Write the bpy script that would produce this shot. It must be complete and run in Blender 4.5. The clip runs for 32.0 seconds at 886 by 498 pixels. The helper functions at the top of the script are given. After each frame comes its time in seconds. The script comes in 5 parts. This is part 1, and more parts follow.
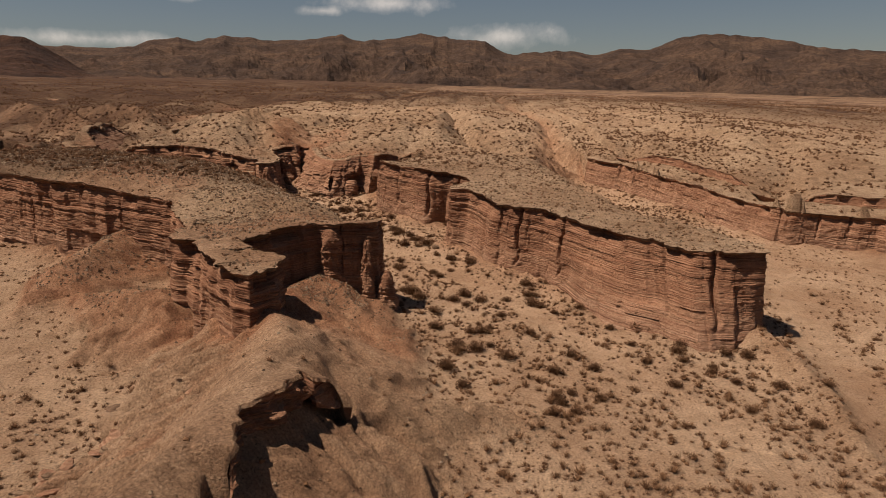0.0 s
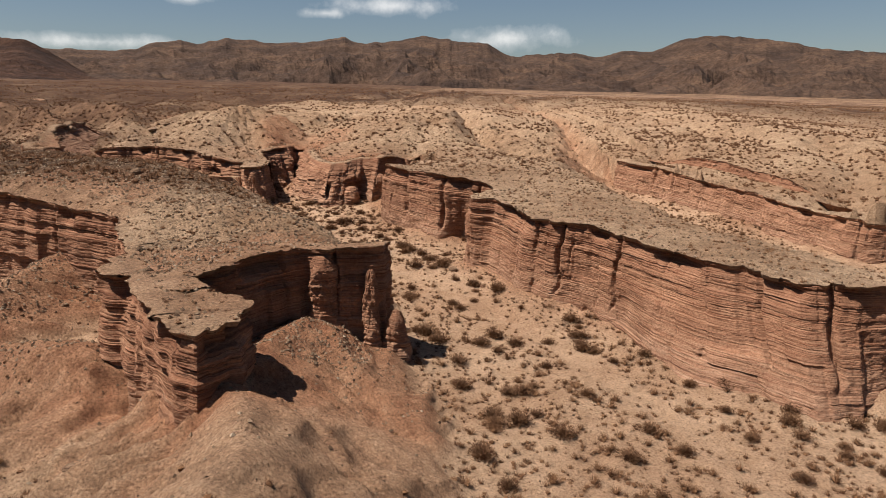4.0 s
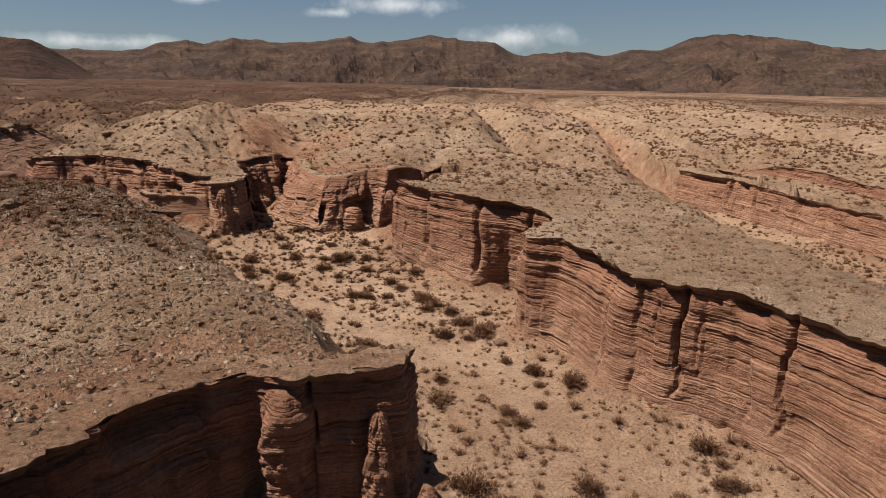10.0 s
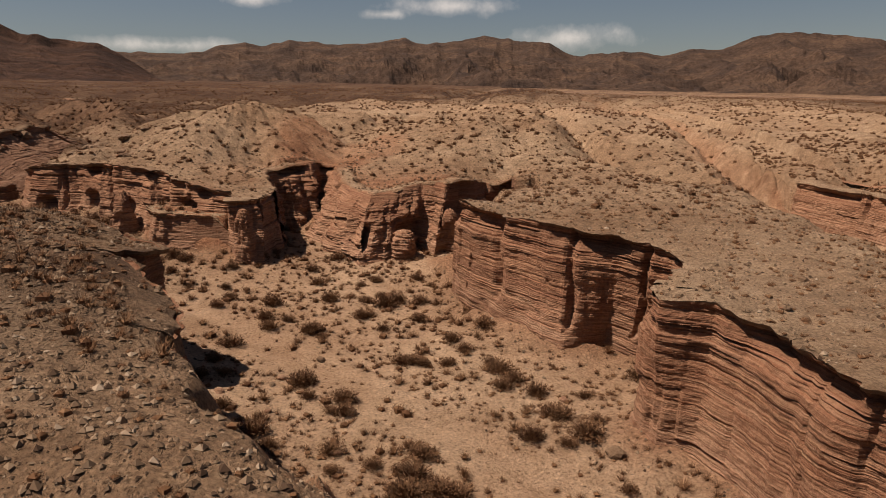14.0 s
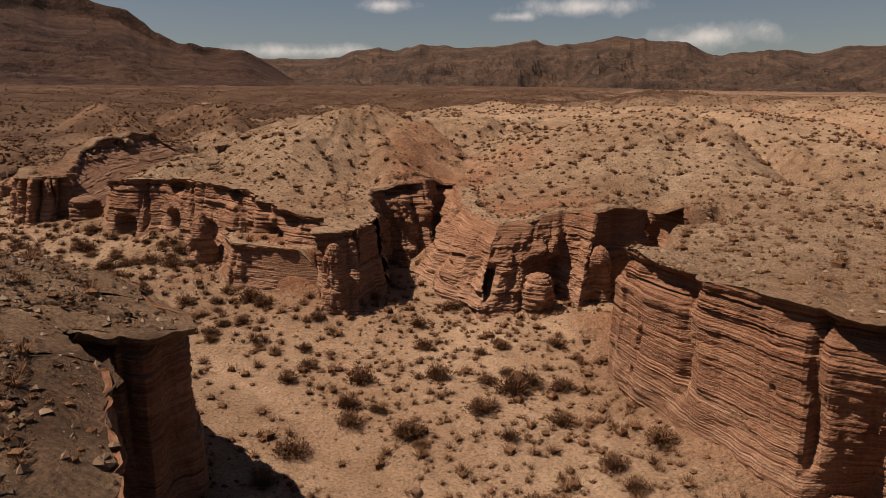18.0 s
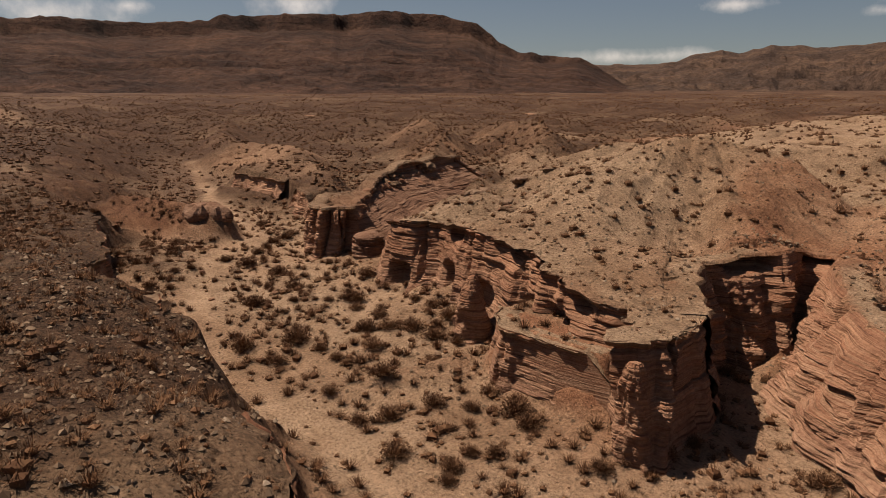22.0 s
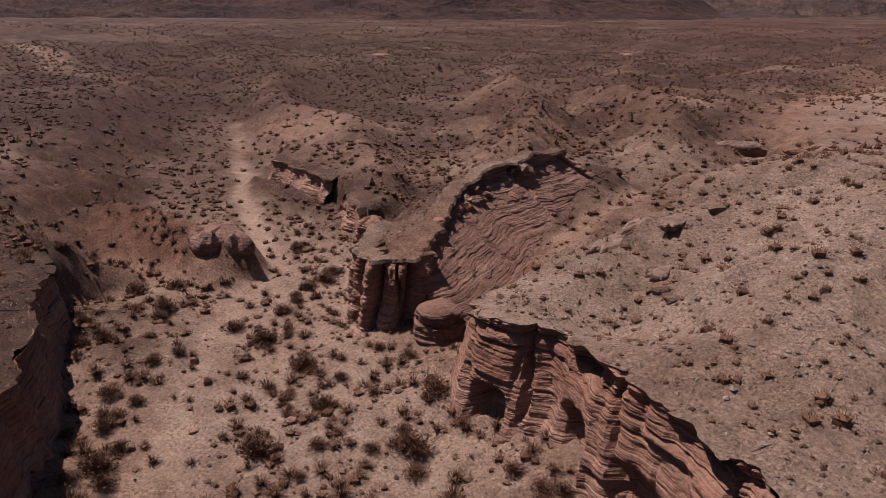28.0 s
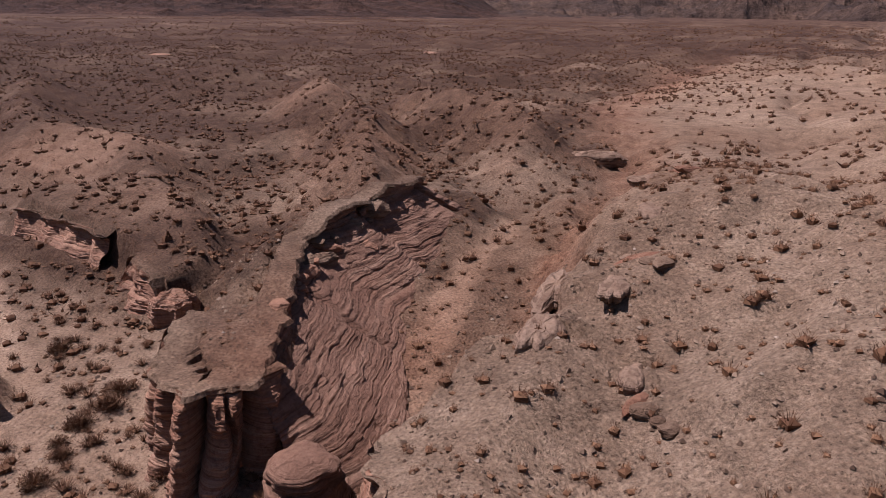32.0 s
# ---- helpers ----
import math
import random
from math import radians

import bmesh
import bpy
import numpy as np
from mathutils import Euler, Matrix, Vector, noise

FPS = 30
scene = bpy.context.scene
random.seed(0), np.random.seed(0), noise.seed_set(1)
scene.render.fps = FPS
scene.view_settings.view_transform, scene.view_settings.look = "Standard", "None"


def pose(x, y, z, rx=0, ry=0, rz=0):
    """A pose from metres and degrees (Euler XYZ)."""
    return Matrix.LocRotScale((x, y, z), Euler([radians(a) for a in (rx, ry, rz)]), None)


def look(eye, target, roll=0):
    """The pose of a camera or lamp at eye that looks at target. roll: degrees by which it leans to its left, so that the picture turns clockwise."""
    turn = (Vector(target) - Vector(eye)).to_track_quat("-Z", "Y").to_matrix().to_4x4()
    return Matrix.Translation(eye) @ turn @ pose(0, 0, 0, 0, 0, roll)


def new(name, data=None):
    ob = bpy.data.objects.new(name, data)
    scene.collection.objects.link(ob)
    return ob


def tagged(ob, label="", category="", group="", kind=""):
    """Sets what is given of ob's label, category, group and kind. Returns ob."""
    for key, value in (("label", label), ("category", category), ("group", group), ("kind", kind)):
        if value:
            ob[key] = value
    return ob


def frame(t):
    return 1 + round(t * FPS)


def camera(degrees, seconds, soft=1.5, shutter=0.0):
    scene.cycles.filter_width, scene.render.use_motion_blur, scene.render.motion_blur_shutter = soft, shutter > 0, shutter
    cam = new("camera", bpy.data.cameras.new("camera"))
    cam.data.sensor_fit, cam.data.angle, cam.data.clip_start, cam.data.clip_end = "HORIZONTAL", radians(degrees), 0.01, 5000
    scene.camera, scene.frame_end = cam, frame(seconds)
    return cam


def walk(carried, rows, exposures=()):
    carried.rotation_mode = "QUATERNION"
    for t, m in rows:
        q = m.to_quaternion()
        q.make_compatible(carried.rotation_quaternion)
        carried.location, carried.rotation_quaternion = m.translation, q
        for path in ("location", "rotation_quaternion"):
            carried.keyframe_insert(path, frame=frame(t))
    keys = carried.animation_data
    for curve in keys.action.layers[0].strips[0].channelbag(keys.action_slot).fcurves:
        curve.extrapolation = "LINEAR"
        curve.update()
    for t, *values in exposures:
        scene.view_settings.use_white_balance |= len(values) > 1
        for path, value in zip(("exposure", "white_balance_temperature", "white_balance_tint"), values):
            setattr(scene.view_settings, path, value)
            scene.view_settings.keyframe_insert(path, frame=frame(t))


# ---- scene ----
cam = camera(64.7, 32.0, soft=0.6)
METRES, EYE, TILT, LEAN, TURN = 100.0, 16.2, 3.36, 3.5, 0.0
ROWS = [
    (0.0, 0.0, 0.0, 0.0, 0.98, -15.5, -3.55),
    (0.5, -0.002, 0.0162, -0.0048, 0.99, -15.47, -3.53),
    (1.0, -0.0038, 0.0323, -0.0089, 1.01, -15.46, -3.53),
    (1.5, -0.0058, 0.0484, -0.0116, 1.03, -15.36, -3.55),
    (2.0, -0.0078, 0.0644, -0.013, 1.07, -15.36, -3.54),
    (2.5, -0.0098, 0.0804, -0.0146, 1.09, -15.33, -3.52),
    (3.0, -0.0117, 0.096, -0.016, 1.13, -15.32, -3.5),
    (3.5, -0.0136, 0.1116, -0.0173, 1.13, -15.31, -3.47),
    (5.5, -0.0207, 0.1748, -0.0228, 1.24, -15.33, -3.48),
    (6.0, -0.0226, 0.1907, -0.024, 1.23, -15.33, -3.48),
    (6.5, -0.0245, 0.2067, -0.0252, 1.27, -15.36, -3.45),
    (7.0, -0.0265, 0.2228, -0.0268, 1.26, -15.37, -3.46),
    (7.5, -0.0285, 0.2389, -0.0282, 1.29, -15.38, -3.43),
    (8.0, -0.0305, 0.2549, -0.0297, 1.32, -15.38, -3.4),
    (8.5, -0.0326, 0.2711, -0.031, 1.34, -15.37, -3.38),
    (9.0, -0.0344, 0.2871, -0.0323, 1.36, -15.37, -3.37),
    (9.5, -0.0363, 0.3033, -0.0337, 1.36, -15.37, -3.36),
    (10.0, -0.0385, 0.3194, -0.0351, 1.65, -15.38, -3.33),
    (10.5, -0.0407, 0.3354, -0.0365, 2.24, -15.39, -3.27),
    (11.0, -0.0428, 0.3513, -0.0379, 2.8, -15.41, -3.2),
    (11.5, -0.045, 0.3671, -0.0393, 3.31, -15.45, -3.16),
    (12.0, -0.0472, 0.3829, -0.0406, 3.84, -15.47, -3.11),
    (12.5, -0.0494, 0.3987, -0.0419, 4.34, -15.48, -3.05),
    (13.0, -0.0516, 0.4143, -0.0431, 4.83, -15.51, -3.05),
    (13.5, -0.0541, 0.4299, -0.0445, 5.34, -15.52, -3.02),
    (14.0, -0.0567, 0.4452, -0.0459, 5.9, -15.53, -2.99),
    (14.5, -0.0594, 0.4606, -0.0473, 6.46, -15.56, -2.96),
    (16.5, -0.0713, 0.5191, -0.052, 10.18, -15.63, -2.5),
    (17.0, -0.0749, 0.5342, -0.0527, 12.19, -15.67, -2.33),
    (17.5, -0.0782, 0.5491, -0.0531, 14.0, -15.71, -2.14),
    (18.0, -0.0826, 0.5643, -0.0536, 16.07, -15.77, -2.05),
    (18.5, -0.087, 0.5795, -0.0538, 18.28, -15.83, -1.89),
    (19.0, -0.0922, 0.5944, -0.054, 22.37, -15.88, -1.5),
    (19.5, -0.097, 0.6098, -0.0542, 27.25, -15.94, -1.07),
    (20.0, -0.103, 0.6243, -0.0536, 29.5, -15.93, -0.97),
    (20.5, -0.1096, 0.6386, -0.0527, 33.63, -15.92, -0.66),
    (21.0, -0.1166, 0.6524, -0.0513, 37.25, -15.91, -0.44),
    (21.5, -0.1239, 0.6649, -0.0501, 39.6, -15.85, -0.32),
    (22.0, -0.1324, 0.6776, -0.0484, 42.11, -15.83, -0.21),
    (22.5, -0.1415, 0.6899, -0.0466, 44.22, -15.79, -0.08),
    (23.0, -0.1511, 0.7016, -0.0449, 44.76, -16.18, -0.12),
    (23.5, -0.1613, 0.7127, -0.043, 44.96, -17.37, -0.17),
    (24.0, -0.1721, 0.7233, -0.041, 45.82, -18.64, -0.18),
    (24.5, -0.1832, 0.7335, -0.0387, 46.91, -19.92, -0.15),
    (25.0, -0.1943, 0.7436, -0.0365, 47.98, -21.16, -0.11),
    (25.5, -0.206, 0.7536, -0.0335, 48.14, -21.72, -0.15),
    (27.5, -0.255, 0.7895, -0.0267, 48.11, -21.7, -0.16),
    (28.0, -0.2671, 0.798, -0.0277, 48.12, -21.62, -0.14),
    (28.5, -0.2792, 0.8064, -0.0286, 48.1, -21.58, -0.13),
    (29.0, -0.2913, 0.8149, -0.0296, 48.11, -21.57, -0.12),
    (29.5, -0.3034, 0.8234, -0.0308, 47.2, -21.57, -0.22),
    (30.0, -0.3154, 0.8321, -0.0321, 45.83, -21.54, -0.3),
    (30.5, -0.3275, 0.8406, -0.0334, 42.95, -21.54, -0.54),
    (31.0, -0.3395, 0.8491, -0.0346, 39.67, -21.54, -0.81),
    (31.5, -0.3513, 0.8579, -0.0358, 36.03, -21.57, -1.12),
    (32.0, -0.3626, 0.867, -0.037, 31.8, -21.57, -1.51),
]
EXPOSURES = [(0.0, 0.23, 7300, 16), (3.0, 0.59, 6850, 13), (6.0, 1.0, 6050, 8), (9.0, 0.8, 6050, 9), (11.0, 0.49, 6850, 13), (14.0, 0.39, 7350, 17), (20.0, 0.42, 7450, 18), (25.5, 0.5, 6900, 14), (27.5, 0.42, 5850, 27), (30.0, 0.47, 5750, 27), (32.0, 0.6, 5700, 27)]
walk(cam, [(t, pose(0, 0, EYE, TILT, LEAN, TURN) @ pose(METRES * x, METRES * y, METRES * z, 90 + pitch, roll, yaw)) for t, x, y, z, yaw, pitch, roll in ROWS], EXPOSURES)

# ---- world, sun and sky ----
SUN_TO = Vector((-0.44, -0.13, 0.88)).normalized()
world = bpy.data.worlds.new("desert_sky")
scene.world = world
world.use_nodes = True
wn = world.node_tree.nodes
sky = wn.new("ShaderNodeTexSky")
sky.sky_type, sky.sun_disc = "NISHITA", False
sky.sun_elevation, sky.sun_rotation = math.asin(SUN_TO.z), math.atan2(SUN_TO.x, SUN_TO.y) % (2 * math.pi)
sky.altitude, sky.air_density, sky.dust_density, sky.ozone_density = 600.0, 1.0, 0.8, 1.3
world.node_tree.links.new(sky.outputs["Color"], wn["Background"].inputs["Color"])
wn["Background"].inputs["Strength"].default_value = 0.036
sun_data = bpy.data.lights.new("sun", "SUN")
sun_data.energy, sun_data.angle, sun_data.color = 5.0, radians(0.55), (1.0, 0.94, 0.85)
sun = new("sun", sun_data)
sun.matrix_world = look((0, 0, 60), Vector((0, 0, 60)) - SUN_TO)


# ---- materials ----
def material(name, rough=0.9):
    m = bpy.data.materials.new(name)
    m.use_nodes = True
    b = m.node_tree.nodes["Principled BSDF"]
    b.inputs["Roughness"].default_value = rough
    b.inputs["Specular IOR Level"].default_value = 0.15
    return m, m.node_tree.nodes, m.node_tree.links, b


def ramp(nodes, stops, interp="LINEAR"):
    r = nodes.new("ShaderNodeValToRGB")
    r.color_ramp.interpolation = interp
    el = r.color_ramp.elements
    while len(el) < len(stops):
        el.new(0.5)
    for e, (p, c) in zip(el, stops):
        e.position, e.color = p, (*c, 1)
    return r


def noise_node(nodes, links, vec, scale, detail=6, rough=0.6):
    n = nodes.new("ShaderNodeTexNoise")
    n.inputs["Scale"].default_value, n.inputs["Detail"].default_value, n.inputs["Roughness"].default_value = scale, detail, rough
    if vec is not None:
        links.new(vec, n.inputs["Vector"])
    return n


def mix(nodes, links, kind, fac, a, b):
    m = nodes.new("ShaderNodeMix")
    m.data_type, m.blend_type = "RGBA", kind
    for key, v in ((0, fac), (6, a), (7, b)):
        if hasattr(v, "links"):
            links.new(v, m.inputs[key])
        else:
            m.inputs[key].default_value = v if key == 0 else (*v, 1)
    return m.outputs[2]


def strata_vector(nodes, links, flat, tall):
    """Position with the bedding laid level: x and y times flat, height over the bedding plane times tall."""
    geo = nodes.new("ShaderNodeNewGeometry")
    dot = nodes.new("ShaderNodeVectorMath")
    dot.operation = "DOT_PRODUCT"
    links.new(geo.outputs["Position"], dot.inputs[0])
    dot.inputs[1].default_value = (-SX * tall, -SY * tall, tall)
    sep = nodes.new("ShaderNodeSeparateXYZ")
    mul = nodes.new("ShaderNodeVectorMath")
    mul.operation = "MULTIPLY"
    links.new(geo.outputs["Position"], mul.inputs[0])
    mul.inputs[1].default_value = (flat, flat, 0)
    links.new(mul.outputs[0], sep.inputs[0])
    com = nodes.new("ShaderNodeCombineXYZ")
    links.new(sep.outputs[0], com.inputs[0])
    links.new(sep.outputs[1], com.inputs[1])
    links.new(dot.outputs["Value"], com.inputs[2])
    return com.outputs[0], geo.outputs["Position"]


SX, SY = -0.0612, 0.0588


def rock_material(name, stops, bump=0.9, beds=None):
    m, n, l, b = material(name, 0.92)
    vec, pos = strata_vector(n, l, 0.07, 3.4)
    band = noise_node(n, l, vec, 1.0, 5, 0.65)
    col = ramp(n, stops)
    l.new(band.outputs["Fac"], col.inputs["Fac"])
    # thin dark partings between the beds, broken along their length
    fine_vec, _ = strata_vector(n, l, 0.22, 15.0)
    fine = noise_node(n, l, fine_vec, 1.0, 3, 0.55)
    fr = ramp(n, [(0.34, (0.34, 0.28, 0.26)), (0.42, (0.88, 0.85, 0.83)), (0.5, (1, 1, 1)), (0.68, (1.22, 1.19, 1.15))])
    l.new(fine.outputs["Fac"], fr.inputs["Fac"])
    part_vec, _ = strata_vector(n, l, 0.8, 2.2)
    broken = noise_node(n, l, part_vec, 1.0, 3, 0.6)
    pr = ramp(n, [(0.38, (0.2, 0.2, 0.2)), (0.6, (0.9, 0.9, 0.9))])
    l.new(broken.outputs["Fac"], pr.inputs["Fac"])
    c = mix(n, l, "MULTIPLY", pr.outputs["Color"], col.outputs["Color"], fr.outputs["Color"])
    up_vec, _ = strata_vector(n, l, 1.1, 0.3)
    streak = noise_node(n, l, up_vec, 1.0, 4, 0.6)
    ur = ramp(n, [(0.34, (0.66, 0.58, 0.55)), (0.5, (1, 1, 1)), (0.7, (1.1, 1.1, 1.1))])
    l.new(streak.outputs["Fac"], ur.inputs["Fac"])
    c = mix(n, l, "MULTIPLY", 0.4, c, ur.outputs["Color"])
    if beds:
        bed_vec, _ = strata_vector(n, l, 0.0, 1.0)
        sp = n.new("ShaderNodeSeparateXYZ")
        l.new(bed_vec, sp.inputs[0])
        wav = noise_node(n, l, pos, 0.25, 3, 0.5)
        ma = n.new("ShaderNodeMath")
        ma.operation = "MULTIPLY_ADD"
        ma.inputs[1].default_value, ma.inputs[2].default_value = 1 / 8.0, 0.38
        l.new(sp.outputs[2], ma.inputs[0])
        mb = n.new("ShaderNodeMath")
        mb.operation = "MULTIPLY_ADD"
        mb.inputs[1].default_value = 0.12
        l.new(wav.outputs["Fac"], mb.inputs[0])
        l.new(ma.outputs[0], mb.inputs[2])
        br0 = ramp(n, beds)
        l.new(mb.outputs[0], br0.inputs["Fac"])
        c = mix(n, l, "MULTIPLY", 1.0, c, br0.outputs["Color"])
    blot = noise_node(n, l, pos, 0.35, 5, 0.6)
    br = ramp(n, [(0.35, (0.8, 0.72, 0.68)), (0.6, (1.06, 1.02, 1.0))])
    l.new(blot.outputs["Fac"], br.inputs["Fac"])
    c = mix(n, l, "MULTIPLY", 0.8, c, br.outputs["Color"])
    grain = noise_node(n, l, pos, 7.0, 6, 0.72)
    gr = ramp(n, [(0.32, (0.55, 0.5, 0.48)), (0.5, (1, 1, 1)), (0.7, (1.25, 1.22, 1.2))])
    l.new(grain.outputs["Fac"], gr.inputs["Fac"])
    c = mix(n, l, "MULTIPLY", 0.7, c, gr.outputs["Color"])
    l.new(c, b.inputs["Base Color"])
    bm_ = n.new("ShaderNodeBump")
    bm_.inputs["Strength"].default_value, bm_.inputs["Distance"].default_value = bump, 0.16
    add = n.new("ShaderNodeMath")
    add.operation = "ADD"
    l.new(fine.outputs["Fac"], add.inputs[0])
    l.new(grain.outputs["Fac"], add.inputs[1])
    l.new(add.outputs[0], bm_.inputs["Height"])
    l.new(bm_.outputs["Normal"], b.inputs["Normal"])
    return m


ROCK = rock_material("red_sandstone", [(0.27, (0.1495, 0.07294, 0.0457)), (0.38, (0.2138, 0.1111, 0.0705)), (0.47, (0.2636, 0.1528, 0.09744)), (0.52, (0.2138, 0.1046, 0.06382)), (0.58, (0.2813, 0.169, 0.1111)), (0.66, (0.2281, 0.1175, 0.07258)), (0.76, (0.3278, 0.2229, 0.1549))], beds=[(0.1, (1.22, 1.3, 1.34)), (0.3, (1.22, 1.26, 1.26)), (0.42, (1.02, 0.98, 0.95)), (0.55, (1.15, 1.12, 1.08)), (0.62, (0.95, 0.9, 0.86)), (0.72, (1.08, 1.02, 0.98)), (0.8, (0.82, 0.75, 0.71)), (0.92, (1.0, 0.98, 0.95))])
CAP = rock_material("cap_sandstone", [(0.3, (0.144, 0.092, 0.05792)), (0.5, (0.2016, 0.1344, 0.0872)), (0.7, (0.2416, 0.168, 0.1128))])


SLAB = rock_material("pale_sandstone", [(0.3, (0.17, 0.1062, 0.0697)), (0.5, (0.2295, 0.153, 0.102)), (0.7, (0.272, 0.1913, 0.1318))])
RUBBLE_ROCK = rock_material("dark_red_sandstone", [(0.3, (0.15, 0.082, 0.053)), (0.5, (0.225, 0.13, 0.085)), (0.7, (0.285, 0.18, 0.123))])


def ground_material():
    m, n, l, b = material("desert_ground", 0.95)
    geo = n.new("ShaderNodeNewGeometry")
    pos = geo.outputs["Position"]
    att = n.new("ShaderNodeAttribute")
    att.attribute_name = "zone"
    sep = n.new("ShaderNodeSeparateColor")
    l.new(att.outputs["Color"], sep.inputs[0])
    big = noise_node(n, l, pos, 0.09, 6, 0.6)
    mid = noise_node(n, l, pos, 0.9, 6, 0.65)
    fine = noise_node(n, l, pos, 8.0, 6, 0.75)
    gravel = ramp(n, [(0.3, (0.2568, 0.1741, 0.1142)), (0.52, (0.3917, 0.272, 0.1806)), (0.7, (0.4744, 0.3395, 0.2328))])
    l.new(mid.outputs["Fac"], gravel.inputs["Fac"])
    sand = ramp(n, [(0.3, (0.4082, 0.2681, 0.173)), (0.6, (0.5118, 0.3534, 0.2412))])
    l.new(mid.outputs["Fac"], sand.inputs["Fac"])
    red = ramp(n, [(0.3, (0.2523, 0.1137, 0.06461)), (0.55, (0.3926, 0.2054, 0.121)), (0.7, (0.468, 0.273, 0.1716))])
    l.new(mid.outputs["Fac"], red.inputs["Fac"])
    c = mix(n, l, "MIX", sep.outputs[0], gravel.outputs["Color"], sand.outputs["Color"])
    c = mix(n, l, "MIX", sep.outputs[1], c, red.outputs["Color"])
    dark = ramp(n, [(0.35, (0.72, 0.62, 0.55)), (0.62, (1.05, 1.03, 1.0))])
    l.new(big.outputs["Fac"], dark.inputs["Fac"])
    c = mix(n, l, "MULTIPLY", 0.9, c, dark.outputs["Color"])
    # dark varnished gravel; its mask also carries some painted vignetting
    var = ramp(n, [(0.3, (0.03952, 0.01872, 0.00988)), (0.55, (0.07904, 0.03952, 0.02184)), (0.7, (0.13, 0.07072, 0.04056))])
    l.new(mid.outputs["Fac"], var.inputs["Fac"])
    c = mix(n, l, "MIX", att.outputs["Alpha"], c, var.outputs["Color"])
    # far scrub cover, too fine to pick apart
    scr = noise_node(n, l, pos, 0.16, 4, 0.75)
    sr = ramp(n, [(0.36, (0.62, 0.62, 0.62)), (0.52, (1, 1, 1))])
    l.new(scr.outputs["Fac"], sr.inputs["Fac"])
    sm = n.new("ShaderNodeMath")
    sm.operation = "MULTIPLY"
    l.new(sr.outputs["Color"], sm.inputs[0])
    l.new(sep.outputs[2], sm.inputs[1])
    wide = noise_node(n, l, pos, 0.018, 4, 0.6)
    wr = ramp(n, [(0.4, (0.55, 0.55, 0.55)), (0.58, (1, 1, 1))])
    l.new(wide.outputs["Fac"], wr.inputs["Fac"])
    sw = n.new("ShaderNodeMath")
    sw.operation = "MULTIPLY"
    l.new(wr.outputs["Color"], sw.inputs[0])
    l.new(sm.outputs[0], sw.inputs[1])
    c = mix(n, l, "MIX", sw.outputs[0], c, (0.056, 0.027, 0.015))
    peb = n.new("ShaderNodeTexVoronoi")
    peb.inputs["Scale"].default_value = 7.0
    l.new(pos, peb.inputs["Vector"])
    pr = ramp(n, [(0.0, (1.22, 1.2, 1.17)), (0.14, (1.05, 1.05, 1.05)), (0.3, (1, 1, 1)), (0.62, (0.68, 0.64, 0.62))])
    l.new(peb.outputs["Distance"], pr.inputs["Fac"])
    pk = n.new("ShaderNodeMath")
    pk.operation = "MULTIPLY_ADD"
    pk.inputs[1].default_value, pk.inputs[2].default_value = -0.35, 0.6
    l.new(sep.outputs[0], pk.inputs[0])
    c = mix(n, l, "MULTIPLY", pk.outputs[0], c, pr.outputs["Color"])
    fr = ramp(n, [(0.3, (0.3, 0.26, 0.24)), (0.46, (0.95, 0.95, 0.95)), (0.72, (1.5, 1.47, 1.43))])
    l.new(fine.outputs["Fac"], fr.inputs["Fac"])
    c = mix(n, l, "MULTIPLY", 1.0, c, fr.outputs["Color"])
    l.new(c, b.inputs["Base Color"])
    bump = n.new("ShaderNodeBump")
    bump.inputs["Strength"].default_value, bump.inputs["Distance"].default_value = 1.0, 0.3
    ad = n.new("ShaderNodeMath")
    ad.operation = "ADD"
    l.new(mid.outputs["Fac"], ad.inputs[0])
    l.new(fine.outputs["Fac"], ad.inputs[1])
    l.new(ad.outputs[0], bump.inputs["Height"])
    l.new(bump.outputs["Normal"], b.inputs["Normal"])
    return m


GROUND = ground_material()


# ---- noise on arrays ----
def lattice(ix, iy, seed):
    h = (ix.astype(np.int64) * 374761393 + iy.astype(np.int64) * 668265263 + seed * 974634777) & 0xFFFFFFFF
    h = ((h ^ (h >> 13)) * 1274126177) & 0xFFFFFFFF
    h = ((h ^ (h >> 16)) * 2246822519) & 0xFFFFFFFF
    return ((h ^ (h >> 15)) & 0xFFFF) / 65535.0


def vnoise(x, y, seed=0):
    """Smooth value noise, -1 to 1."""
    x, y = np.asarray(x, float), np.asarray(y, float)
    ix, iy = np.floor(x), np.floor(y)
    fx, fy = x - ix, y - iy
    fx, fy = fx * fx * fx * (fx * (fx * 6 - 15) + 10), fy * fy * fy * (fy * (fy * 6 - 15) + 10)
    a, b = lattice(ix, iy, seed), lattice(ix + 1, iy, seed)
    c, d = lattice(ix, iy + 1, seed), lattice(ix + 1, iy + 1, seed)
    return 2 * ((a + (b - a) * fx) * (1 - fy) + (c + (d - c) * fx) * fy) - 1


def fbm(x, y, octaves=4, seed=0, gain=0.5):
    total, amp, f = 0.0, 1.0, 1.0
    for k in range(octaves):
        total = total + amp * vnoise(x * f + 17.3 * k, y * f - 9.1 * k, seed + k)
        amp, f = amp * gain, f * 2.03
    return total


def ridged(x, y, octaves=5, seed=0):
    total, amp, f = 0.0, 0.5, 1.0
    for k in range(octaves):
        total = total + amp * (1 - np.abs(vnoise(x * f + 5.1 * k, y * f + 3.7 * k, seed + k)) * 1.7)
        amp, f = amp * 0.5, f * 2.1
    return total


def smooth(t):
    t = np.clip(t, 0, 1)
    return t * t * (3 - 2 * t)


